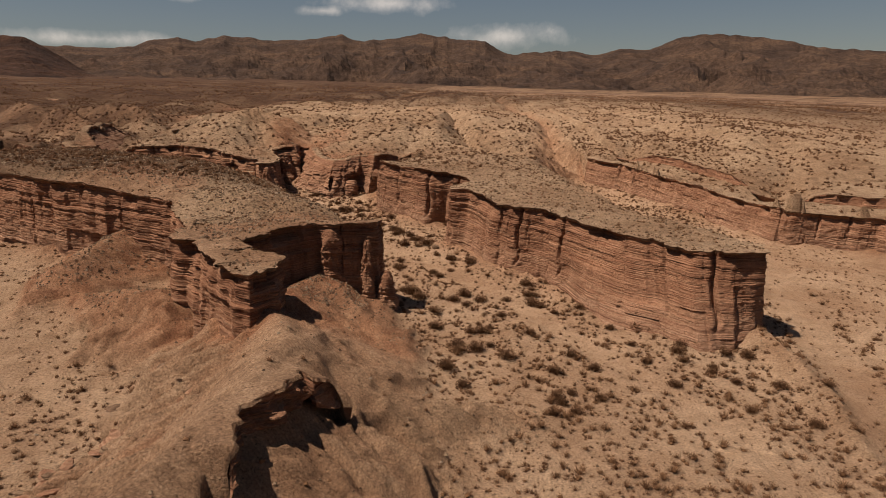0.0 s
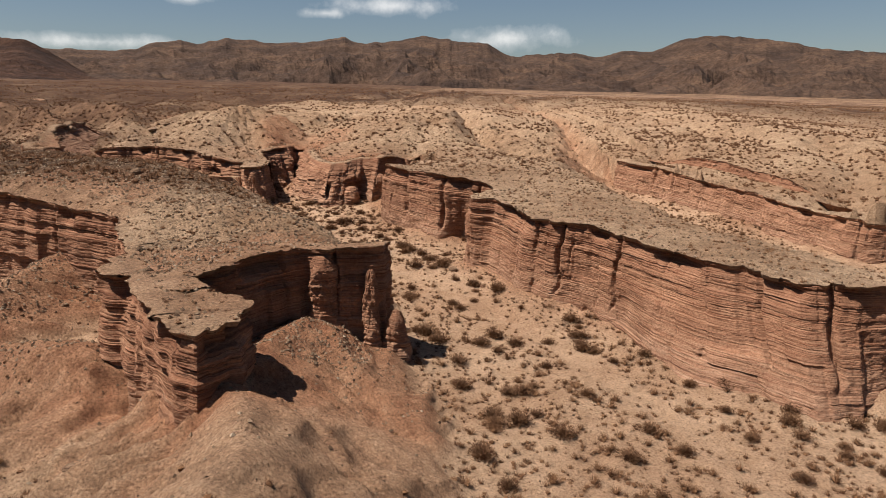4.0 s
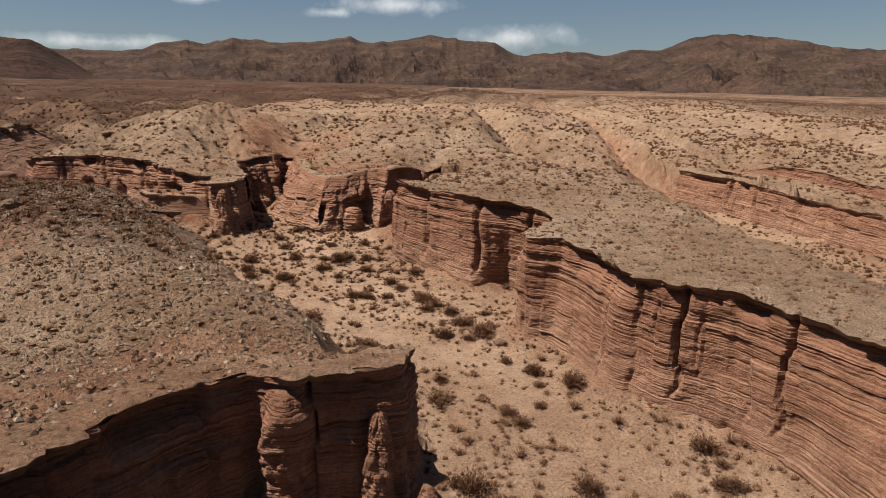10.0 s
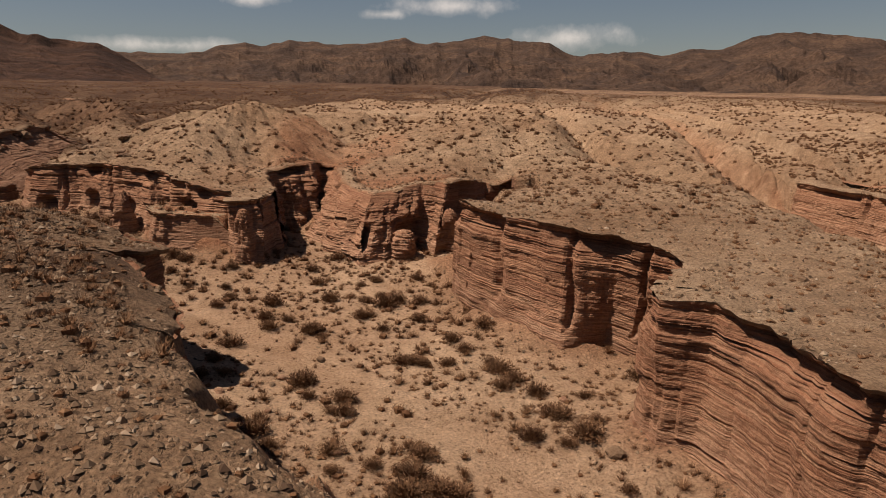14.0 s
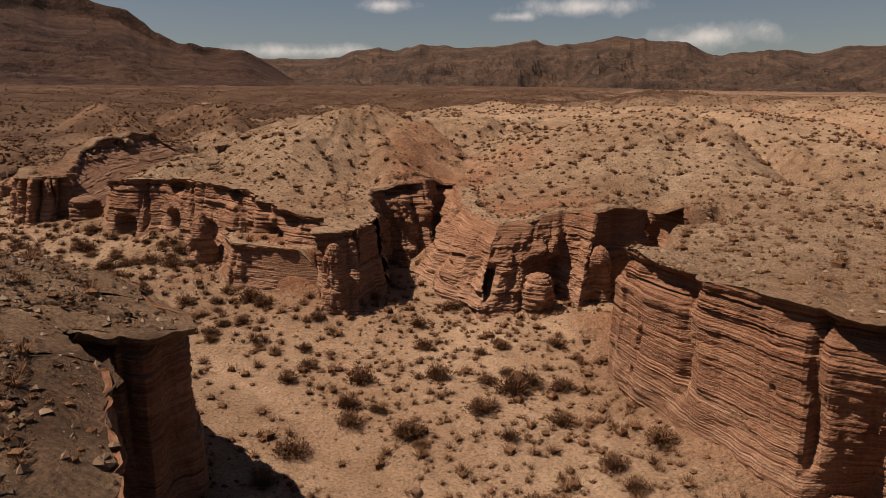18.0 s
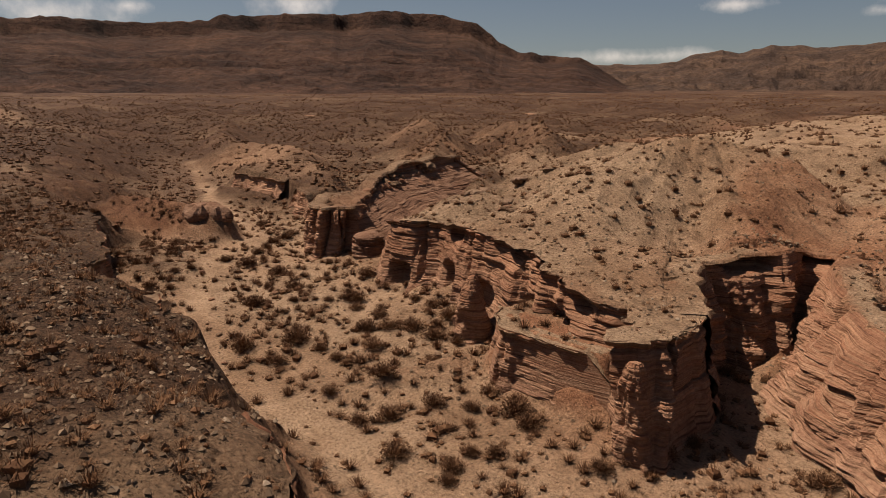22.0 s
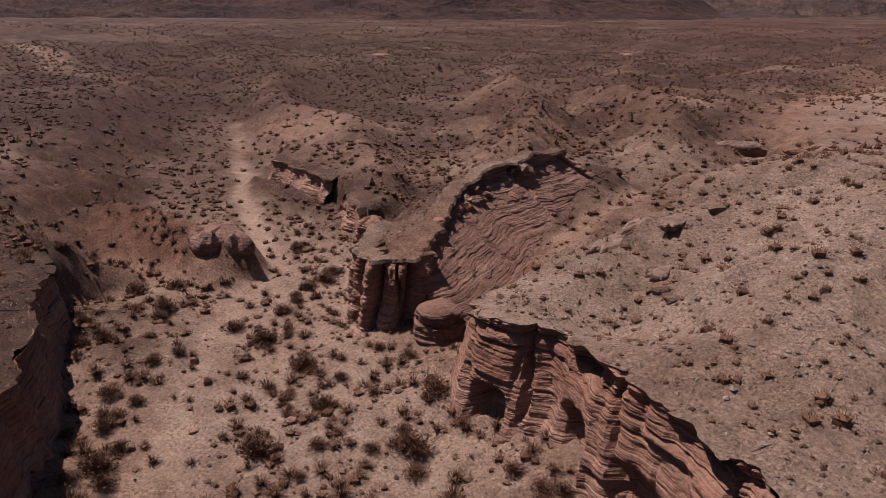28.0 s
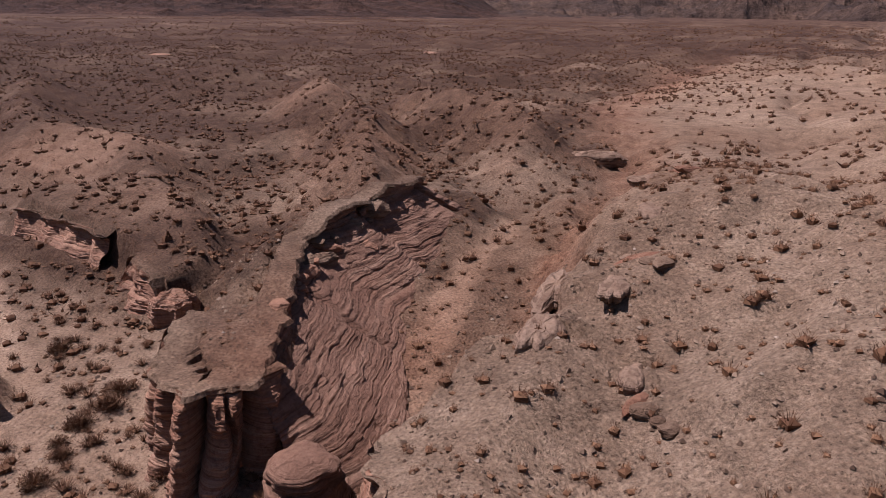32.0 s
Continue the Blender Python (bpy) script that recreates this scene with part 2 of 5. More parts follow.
# ---- plan: the high ground, as outlines of (x, y, width of the slope at its foot); C marks a cliff ----
C, K = -1.0, -0.15
LEFT_MESA = [(-140, 100, C), (-60, 70, C), (-40.5, 62.2, C), (-33.7, 59, C), (-28.2, 57.5, C), (-22.5, 55.3, C), (-19.5, 50, C), (-18.2, 44.5, C), (-15.7, 42.6, C), (-12.3, 38.2, C), (-11.3, 37.6, C), (-9.9, 39.2, C), (-10.2, 41.3, C), (-12.6, 42.8, C), (-13.6, 44.4, C), (-13.1, 47, C), (-10, 50.8, C), (-7.9, 50.4, C), (-5.7, 51.7, C), (-5.5, 53.4, C), (-8.6, 55.4, 6), (-10.5, 57.7, 7), (-13.0, 60.8, 6), (-14.9, 63.2, 2.5), (-15.7, 64.6, C), (-17.1, 66.4, C), (-18.6, 67.6, C), (-20.2, 69.4, C), (-22.1, 70.3, C), (-23.0, 71.3, C), (-21.5, 72.0, C), (-21.2, 73.6, C), (-22.2, 74.8, C), (-23.8, 75.2, C), (-25.4, 76.3, C), (-27.5, 76.6, 3.5), (-30, 76, 6), (-35, 78.5, 5), (-38.2, 79.4, C), (-41.2, 78.9, C), (-46.4, 80.1, C), (-51, 83.1, C), (-56, 84.8, C), (-62.5, 87.4, C), (-66, 87.5, 5), (-74, 87, 7), (-90, 92, 9), (-115, 104, 10), (-170, 130, 14), (-260, 120, 20)]
RIGHT_MESA = [(24.4, 53.6, C), (23.4, 51.2, C), (20.6, 50.3, C), (17.6, 50.9, C), (15.5, 53.6, C), (13.4, 54.9, C), (11.7, 57, C), (10.2, 58.9, C), (7.6, 62, C), (5.7, 63.2, C), (3.9, 65, C), (2.7, 68.5, C), (1.6, 70.2, C), (-0.1, 70.8, C), (-0.4, 72.5, C), (1.2, 74.2, C), (2.3, 76.3, C), (1.6, 78.2, C), (-0.4, 79.6, C), (-2.9, 80.2, C), (-4.5, 81.5, C), (-6, 82.5, C), (-8.3, 84.7, C), (-9.3, 86.6, C), (-7.6, 90, 3.5), (-6, 94.5, 3.5), (-5, 97.2, C), (-6, 101.5, C), (-8, 103, C), (-9.2, 100, C), (-10.8, 98.3, C), (-12.8, 99, C), (-14, 97.5, C), (-16.2, 96, C), (-18.2, 98, C), (-19.4, 100, C), (-20.6, 103, C), (-21.5, 106.3, C), (-22.7, 106.3, C), (-23.2, 103.8, C), (-24.6, 102, C), (-25.8, 100.2, C), (-25.2, 98, C), (-23.2, 94.5, C), (-22.7, 91.6, C), (-24.9, 90.1, C), (-26.2, 92.6, C), (-28.8, 93.2, C), (-30.5, 94.2, C), (-32.5, 95.6, C), (-35, 96.5, C), (-37.4, 97, C), (-40.5, 98.2, C), (-44.2, 97.8, C), (-46.9, 100.2, C), (-46, 104, 3), (-44.5, 109, 4.5), (-45.5, 117, 5), (-47, 126, 5), (-48, 140, 7), (-58, 170, 12), (-75, 400, 20), (14, 400, 20), (19, 165, 9), (16, 140, 9), (13, 120, 9), (11, 105, 9), (11.5, 90, 8), (14, 77, 6.5), (18, 66, 5), (22.5, 57, 2.5)]
BACK_MESA = [(24, 400, 20), (25, 170, 8), (22.5, 135, 7), (22.5, 118, C), (27, 112, C), (32, 102, C), (36, 88.5, C), (38.5, 82, C), (49.5, 79.5, C), (62, 76, C), (90, 64, 6), (140, 40, 10), (300, 20, 20), (300, 400, 20)]


def outline_distance(poly, x, y):
    """Signed distance to an outline (positive inside) and the slope width at the nearest point of it."""
    best = np.full(x.shape, 1e18)
    width = np.zeros(x.shape)
    inside = np.zeros(x.shape, bool)
    arc, run = np.zeros(x.shape), 0.0
    for (x0, y0, w0), (x1, y1, w1) in zip(poly, poly[1:] + poly[:1]):
        dx, dy = x1 - x0, y1 - y0
        t = np.clip(((x - x0) * dx + (y - y0) * dy) / (dx * dx + dy * dy), 0, 1)
        d = (x - x0 - t * dx) ** 2 + (y - y0 - t * dy) ** 2
        near = d < best
        best = np.where(near, d, best)
        width = np.where(near, w0 + (w1 - w0) * t, width)
        length = math.hypot(dx, dy)
        arc = np.where(near, run + t * length, arc)
        run += length
        if y0 != y1:
            cross = ((y0 > y) != (y1 > y)) & (x < (x1 - x0) * (y - y0) / (y1 - y0) + x0)
            inside ^= cross
    d = np.sqrt(best)
    return np.where(inside, d, -d), width, arc


def near_outline(poly, x, y):
    px, py = [p[0] for p in poly], [p[1] for p in poly]
    return (x > min(px) - 6) & (x < max(px) + 6) & (y > min(py) - 6) & (y < max(py) + 6)


def crest(x, y, line, fall, plain_sides=False):
    """Height of a ridge: a crest line of (x, y, h) that falls away on both sides, with rills down its flanks."""
    h = np.full(x.shape, -99.0)
    run = 0.0
    px, py, reach = [p[0] for p in line], [p[1] for p in line], 12 / fall
    near = (x > min(px) - reach) & (x < max(px) + reach) & (y > min(py) - reach) & (y < max(py) + reach)
    whole, x, y = h, x[near], y[near]
    h = np.full(x.shape, -99.0)
    for (x0, y0, h0), (x1, y1, h1) in zip(line, line[1:]):
        dx, dy = x1 - x0, y1 - y0
        t = np.clip(((x - x0) * dx + (y - y0) * dy) / (dx * dx + dy * dy), 0, 1)
        d = np.sqrt((x - x0 - t * dx) ** 2 + (y - y0 - t * dy) ** 2)
        length = math.hypot(dx, dy)
        arc = run + t * length + np.arctan2(y - y0, x - x0) * 1.5
        run += length
        rill = 0.0 if plain_sides else np.clip(d / 2.5, 0, 1.2) * (0.75 * np.abs(vnoise((arc + 0.5 * d) / 1.7, d / 9, 301)) + 0.42 * np.abs(vnoise((arc + 0.5 * d) / 0.8, d / 8, 302)) + 0.16 * np.abs(vnoise((arc + 0.4 * d) / 0.5, d / 5, 303)))
        h = np.maximum(h, h0 + (h1 - h0) * t - fall * np.sqrt(d * d + 0.15) * (1 + 0.03 * d) - rill)
    whole[near] = h
    return whole


def soft_max(a, b, k=0.35):
    e = np.clip(0.5 + 0.5 * (a - b) / k, 0, 1)
    return b + (a - b) * e + k * e * (1 - e)


def bedding(x, y):
    """The tilted plane that beds, mesas and washes follow; it flattens out towards the plain."""
    g = SX * x + SY * y
    g = np.where(g < 11, g, 11 + 0.40 * (g - 11))
    return np.maximum(g, -9 + 0.12 * (g + 9))


def bell(x, y, cx, cy, rx, ry, h):
    return h * np.exp(-((x - cx) / rx) ** 2 - ((y - cy) / ry) ** 2)


RIDGES = [
    ([(-11.5, 40, 1.7), (-10.4, 37.8, 2.0), (-9.6, 36.2, 2.3), (-8.3, 32.5, 2.5), (-8.5, 28, 2.6), (-9.4, 24, 2.55), (-11, 18, 2.4), (-13, 4, 2.1), (-14, -20, 1.5)], 0.42),
    ([(-6, 33, 0.6), (-1, 34.5, -0.9), (3.2, 35.4, -1.6), (5.6, 35.5, -3.2)], 0.42),
    ([(-4, 24, 0.4), (1, 25, -1.0), (5, 26, -3.0)], 0.40),
    ([(-10.9, 41, 1.5), (-9.9, 48.6, 0.7), (-7, 52, -1.0)], 0.40),
    ([(-8.6, 48, 0.4), (-2.6, 42, -1.8)], 0.42),
    ([(-19, 44, 0.6), (-27, 48, -1.8)], 0.35),
    ([(-27, 58.5, 1.2), (-29, 51, -0.4), (-30, 46, -2.4)], 0.45),
    ([(22.6, 49.5, -1.5), (23.4, 45, -1.7), (23.4, 40, -2.1), (22.2, 33, -2.6), (20, 22, -3.2)], 0.5),
    ([(-22.5, 112, 1.8), (-22.6, 106, -0.4), (-22.3, 100, -2.2)], 0.5),
    ([(-26.8, 91.6, -0.7), (-31.5, 92.8, -0.7)], 0.9),
    ([(-33, 91, -1.9), (-36, 87, -2.7)], 0.3),
    ([(-56.2, 103.8, -0.8), (-58.6, 107, -0.2), (-60.4, 111, 0.2), (-61.0, 115, 0.5), (-61.4, 119, 0.7)], 0.5),
    ([(-52.6, 101.6, 0.7), (-53.8, 104, 0.85), (-55.8, 106.6, 1.0), (-57.7, 109.4, 1.35), (-58.0, 112.7, 1.6), (-58.4, 116, 1.7), (-58.6, 119.6, 1.6)], 1.15),
    ([(-59, 116, 0.8), (-61.8, 120, 1.4), (-67.5, 128, 2.0), (-75, 136, 2.6), (-98, 155, 3.0)], 0.5),
    ([(-57.2, 130, 1.2), (-58.4, 136, 2.9), (-66, 144, 3.2), (-80, 153, 3.2)], 0.45),
    ([(-66, 109, -0.6), (-72, 112.5, 0.0), (-80, 117.5, 0.5), (-88, 122, 0.8), (-96, 122.5, 0.6), (-104, 123, 0.4), (-118, 130, 0.9), (-135, 142, 1.4)], 0.42),
    ([(-75.5, 94.2, -0.4), (-64.2, 96.6, -0.4)], 0.75),
    ([(-80, 90, 0.2), (-84, 97, -1.4), (-87, 102, -3.0)], 0.36),
    ([(-98, 98, 0.4), (-101, 106, -1.4), (-103, 111, -3.0)], 0.36),
    ([(-8.5, 90, -1.0), (-11.5, 93.5, -2.2)], 0.5),
    ([(-69.0, 106.4, -2.0), (-73.0, 106.6, -1.9), (-78.5, 106.7, -2.0)], 0.42),
]
GULLIES = [
    ([(-22, 108, 1.2), (-22.5, 116, 2.6), (-19, 128, 4.2), (-17, 142, 4.6)], 0.42),
    ([(-28, 103, 0.6), (-29.5, 110, 3.0), (-29, 116, 5.2)], 0.5),
    ([(-54, 126, -1.2), (-53, 134, 0.8), (-49, 142, 1.6), (-47, 156, 2.2)], 0.38),
    ([(-58, 126, -0.2), (-64, 134, 1.2), (-70, 146, 1.8)], 0.42),
    ([(-41, 101, 0.4), (-41, 106, 1.6), (-40, 112, 3.6)], 0.4),
    ([(-8, 103, 1.0), (-5, 110, 3.0), (-6, 120, 4.4)], 0.4),
    ([(8, 108, -0.6), (4, 116, 2.2), (2, 126, 3.8)], 0.42),
    ([(14, 128, -1.0), (8, 140, 1.8), (0, 152, 3.0)], 0.36),
    ([(28, 118, 0.0), (33, 128, 3.0), (36, 142, 4.6)], 0.4),
    ([(40, 90, -0.4), (48, 100, 2.4), (52, 116, 4.0)], 0.36),
    ([(-72, 110, -1.6), (-74, 118, 0.4), (-82, 132, 1.0)], 0.5),
    ([(-90, 114, -1.8), (-88, 124, 0.2), (-92, 138, 1.0)], 0.5),
]
FLAT_LOW = -3.2
VALLEYS = [
    ([(-48, 101.5, -2.8), (-52, 109, -2.0), (-54, 124, -1.5), (-52.6, 130, -0.2), (-53.4, 136, 0.9), (-56, 146, 1.8)], 0.4),
    ([(-54, 124, -1.5), (-61, 129, -0.9), (-68, 135.5, -0.3), (-80, 148, 0.6)], 0.4),
    ([(-60, 103, -2.9), (-64, 108.8, -2.4), (-70, 115.5, -1.6), (-80, 126, -1.0), (-97, 143, 0.4)], 0.4),
    ([(-86, 110, -2.9), (-89, 116, -1.8)], 0.4),
]
PLATEAUS = [
    ([(-51.3, 101.4, 0.3), (-51.3, 99.9, C), (-52.3, 98.6, C), (-53.6, 98.8, C), (-55.0, 99.6, C), (-56.2, 100.9, C), (-56.6, 102.4, 1.2), (-55.5, 104, 2), (-53, 103.6, 1)], 0.45, 0.05),
    ([(-62.2, 105.4, K), (-64.5, 105.9, K), (-67.5, 107.2, K), (-69.5, 107.6, K), (-73, 107.8, K), (-78.5, 107.9, K), (-80.5, 110, 3), (-76, 113, 3), (-68, 111.5, 3), (-63, 108.5, 1.5)], -0.95, 0.14),
    ([(-25.6, 91.2, K), (-28, 91, K), (-30.6, 91.2, K), (-32.2, 92.4, K), (-32.6, 93.6, K), (-32, 96, 1), (-26, 94, 1)], -0.25, 0.0),
]
SCARP_EDGE = [(-7.7, 21.6, 2.2), (-7.9, 23.4, 2.3), (-8.3, 25.5, 2.35), (-7.7, 26.2, 2.3), (-7.1, 27.0, 2.3), (-6.9, 28.4, 2.3), (-6.8, 29.7, 2.2), (-6.2, 29.3, 1.8), (-5.6, 30.0, 1.5), (-4.8, 30.8, 1.1)]
DENTS = [
    ([(x, y, K) for x, y, _ in SCARP_EDGE] + [(-4.0, 30.4, 3.0), (-4.6, 27.0, 4.5), (-5.6, 23.0, 4.0), (-6.6, 21.4, 2)], 0.75),
    ([(-43.2, 107, K), (-41.5, 106.6, K), (-41.6, 108, 1.5), (-44, 109, 1.5)], 0.5),
]
CHANNELS = [
    ([(-110, 120), (-86, 108.6), (-77, 104.2), (-66.5, 100.3), (-62.5, 98.7), (-58, 93.5), (-52.5, 89.5), (-47.6, 85), (-41.5, 83.4), (-34, 83.5), (-27, 83), (-18, 78), (-10, 72), (-2, 66), (4, 58), (9, 48), (16, 36), (20, 20)], 0.75),
    ([(34, 72), (30.5, 62), (27.5, 48), (24.8, 36.6), (22, 24)], 2.0),
    ([(-48, 101.5), (-49.5, 106), (-52.2, 114), (-54, 123)], 0.9),
    ([(-46, 97), (-52, 94), (-58, 93)], 0.5),
    ([(-235, 121), (-206, 112), (-186, 119), (-160, 112), (-138, 116)], 2.6),
]


def channel_distance(x, y, line):
    best = np.full(x.shape, 1e9)
    for (x0, y0), (x1, y1) in zip(line, line[1:]):
        dx, dy = x1 - x0, y1 - y0
        t = np.clip(((x - x0) * dx + (y - y0) * dy) / (dx * dx + dy * dy), 0, 1)
        best = np.minimum(best, np.hypot(x - x0 - t * dx, y - y0 - t * dy))
    return best


LAYER_RNG = np.random.RandomState(7)
LAYER_TABLE = []
while len(LAYER_TABLE) < 900:
    thick = int(LAYER_RNG.choice([2, 3, 3, 4, 5, 8, 12]))
    out_by = LAYER_RNG.uniform(-0.09, 0.09)
    LAYER_TABLE += [out_by] * thick + [out_by - LAYER_RNG.uniform(0.04, 0.2)] * int(LAYER_RNG.choice([1, 1, 2]))
LAYER_TABLE = np.array(LAYER_TABLE[:900])


def layers(h):
    """How far the bed at height h stands out."""
    k = (h + 8) / 0.06
    i = np.floor(k).astype(int) % 900
    f = k - np.floor(k)
    return LAYER_TABLE[i] * (1 - f) + LAYER_TABLE[(i + 1) % 900] * f


def relief(x, y, tops=False):
    """Height of the ground over the bedding plane, and zone masks; with tops, that of the mesa tops carried on."""
    wob = 0.35 * fbm(x / 3.0, y / 3.0, 3, 41)
    top = 3.2 + 0.9 * smooth((62 - y) / 20) * smooth((0 - x) / 8)
    top = top - (0.5 * smooth((y - 66) / 8) + 0.9 * smooth((y - 75) / 6)) * smooth((-8 - x) / 10) - 1.0 * smooth((-30 - x) / 35)
    top = top + 0.5 * smooth((72 - y) / 15) * smooth((x - 2) / 6) - 0.7 * smooth((y - 82) / 12)
    top = top + bell(x, y, -34, 118, 13, 15, 4.6) + bell(x, y, 0, 124, 13, 14, 2.6) + bell(x, y, -14, 130, 12, 16, 2.0)
    top = top + bell(x, y, -36, 104, 6, 6, 0.9) + bell(x, y, 3, 92, 7, 9, 0.9)
    d1, w1, a1 = outline_distance(LEFT_MESA, x, y)
    d2, w2, a2 = outline_distance(RIGHT_MESA, x, y)
    d3, w3, a3 = outline_distance(BACK_MESA, x, y)
    top = np.where(d3 > 0, 1.0 + 0.12 * np.clip(d3, 0, 5) + 1.2 * smooth((d3 - 5.6) / 0.5) + 3.4 * smooth((d3 - 6) / 26), top)
    inland = smooth((y - 52) / 5) * smooth((84 - y) / 4) * smooth((x + 62) / 14) * smooth((-7 - x) / 3) * (d1 > -1.5)
    top = top + inland * (0.25 + 1.35 * (1 - np.exp(-np.clip(d1, 0, 40) / 2.2))) + bell(x, y, -41, 78.5, 6, 4, 0.6) - bell(x, y, -22.6, 74.2, 2.2, 2.2, 1.0) - bell(x, y, -46.6, 99.8, 3.0, 3.5, 0.9)
    top = top - 0.9 * np.exp(-np.abs(d1) / 4.5) * smooth((w1 - 0.5) / 3) * smooth((x + 30) / 8) * (1 - inland)
    roll = fbm(x / 16.0, y / 16.0, 3, 5)
    top = top + 0.35 * roll
    far = smooth((np.hypot(x + 10, y - 80) - 75) / 120)
    plain = 1 - 0.75 * smooth((x - 5) / 60)
    top = top * (1 - 0.55 * far) + plain * far * (2.8 * fbm(x / 42.0, y / 42.0, 5, 11) - 2.2 * np.clip(ridged(x / 60.0, y / 60.0, 3, 3) - 0.5, 0, 1) * 4)
    for line, rise in GULLIES:
        top = -soft_max(-top, crest(x + 2 * wob, y + 2 * wob, [(a, b, -c) for a, b, c in line], rise, True), 0.5)
    high = np.zeros(x.shape)
    out = np.full(x.shape, 1e9)
    cliffy = np.zeros(x.shape)
    arc_at = np.zeros(x.shape)
    for d, w, arc in ((d1, w1, a1), (d2, w2, a2), (d3, w3, a3)):
        rough_d = d + np.where(w > 1, wob * 3.0 * np.clip(w / 4, 0, 1), 0)
        s = np.clip((rough_d + w) / (np.maximum(w, 0) + 0.4), 0, 1)
        s = np.where(w > 0.6, s * s * (3 - 2 * s) * 0.5 + s * 0.5, smooth(s))
        arc_at = np.where(np.abs(d) < 14, arc, arc_at)
        high = np.maximum(high, s)
        near = (-d < out) & (d < 0)
        cliffy = np.where(near, np.clip(1 - w / 2, 0, 1), cliffy)
        out = np.where(d < 0, np.minimum(out, -d), out)
    if tops:
        high, cliffy = np.ones(x.shape), np.zeros(x.shape)
    away = channel_distance(x, y, CHANNELS[0][0])
    rise = smooth((away - 3) / 30) * smooth((-44 - x) / 10) * smooth((y - 96) / 12)
    low = FLAT_LOW + 2.6 * rise + 1.5 * rise * fbm(x / 14.0, y / 14.0, 4, 72) + 0.12 * fbm(x / 6.0, y / 6.0, 3, 77) + 0.10 * fbm(x / 1.6, y / 1.6, 2, 78)
    upper = smooth((-24 - x) / 10) * smooth((y - 84) / 5)
    apron = np.exp(-out / (1.9 + 2.6 * upper)) * cliffy * (0.9 + 0.5 * upper + 0.5 * vnoise(x / 5.0, y / 5.0, 91))
    low = low + apron
    for line, up in VALLEYS:
        low = -soft_max(-low, crest(x + 2 * wob, y + 2 * wob, [(a, b, -c) for a, b, c in line], up, True), 0.4)
    rid = np.full(x.shape, -99.0)
    for line, fall in RIDGES:
        rid = soft_max(rid, crest(x + 0.8 * wob, y + 0.8 * wob, line, fall), 0.4)
    rills = 0.16 * np.abs(fbm((x - y) / 2.2, (x + y) / 9.0, 3, 51))
    low2 = soft_max(low, rid - rills, 0.5)
    h = low2 + (top - low2) * high
    slope_zone = np.clip(4 * high * (1 - high), 0, 1)
    h = h - slope_zone * (0.75 * np.abs(vnoise(arc_at / 1.9, out / 6, 61)) + 0.4 * np.abs(vnoise(arc_at / 0.7, out / 4, 62)))
    h = h - 0.28 * apron * np.abs(vnoise(arc_at / 0.8, h * 0, 63))
    for poly, rim, grade in () if tops else PLATEAUS:
        near = near_outline(poly, x, y)
        dd, ww, _ = outline_distance(poly, x[near], y[near])
        lift = smooth((dd + ww) / (np.maximum(ww, 0) + 0.35))
        h[near] += np.maximum(rim + grade * np.clip(y[near] - poly[1][1], 0, 20) - h[near], 0) * lift
    for poly, depth in () if tops else DENTS:
        near = near_outline(poly, x, y)
        dd, ww, _ = outline_distance(poly, x[near], y[near])
        h[near] -= depth * smooth(np.where(ww < 0, (dd + 0.95) / 0.4, (dd + ww) / (ww + 0.5)))
    h = h + bell(x, y, -53.7, 101.4, 1.3, 1.4, 0.4)
    west = smooth((-9.6 - x) / 2.5) * smooth((46 - y) / 4) * smooth((x + 30) / 4) * (1 - high) * smooth((h + 3.0) / 0.8)
    east = smooth((x + 7.5) / 2.5) * smooth((40 - y) / 4) * smooth((8 - x) / 3) * (1 - high) * smooth((h + 3.0) / 0.8)
    q1, p1 = 0.62 * x - 0.78 * y, 0.78 * x + 0.62 * y
    q2, p2 = 0.55 * x + 0.83 * y, 0.83 * x - 0.55 * y
    rill1 = 0.5 * np.abs(vnoise((q1 + wob) / 1.7, p1 / 16, 401)) + 0.3 * np.abs(vnoise((q1 + wob) / 0.75, p1 / 9, 402))
    rill2 = 0.42 * np.abs(vnoise((q2 + wob) / 1.5, p2 / 12, 403)) + 0.28 * np.abs(vnoise((q2 + wob) / 0.7, p2 / 7, 404))
    cut1 = 0.3 * np.clip(1 - np.abs(vnoise((q1 + 1.5 * wob) / 1.3, p1 / 14, 405)) / 0.3, 0, 1) + 0.16 * np.clip(1 - np.abs(vnoise((q1 + wob) / 0.6, p1 / 8, 406)) / 0.35, 0, 1)
    cut2 = 0.3 * np.clip(1 - np.abs(vnoise((q2 + 1.5 * wob) / 1.2, p2 / 11, 407)) / 0.3, 0, 1) + 0.16 * np.clip(1 - np.abs(vnoise((q2 + wob) / 0.6, p2 / 6, 408)) / 0.35, 0, 1)
    h = h - west * (1.2 * rill1 + 1.7 * cut1) - east * (1.1 * rill2 + 1.6 * cut2) + (west + east) * 0.07 * fbm(x / 0.5, y / 0.5, 3, 409)
    # rills and hummocks on the hills
    h = h + slope_zone * (0.22 * fbm(x / 1.3, y / 1.3, 3, 88) - 0.15 * np.abs(vnoise(x / 0.8, y / 0.8, 89)))
    h = h + high * (0.10 * fbm(x / 2.4, y / 2.4, 3, 8) + 0.03 * fbm(x / 0.6, y / 0.6, 2, 9))
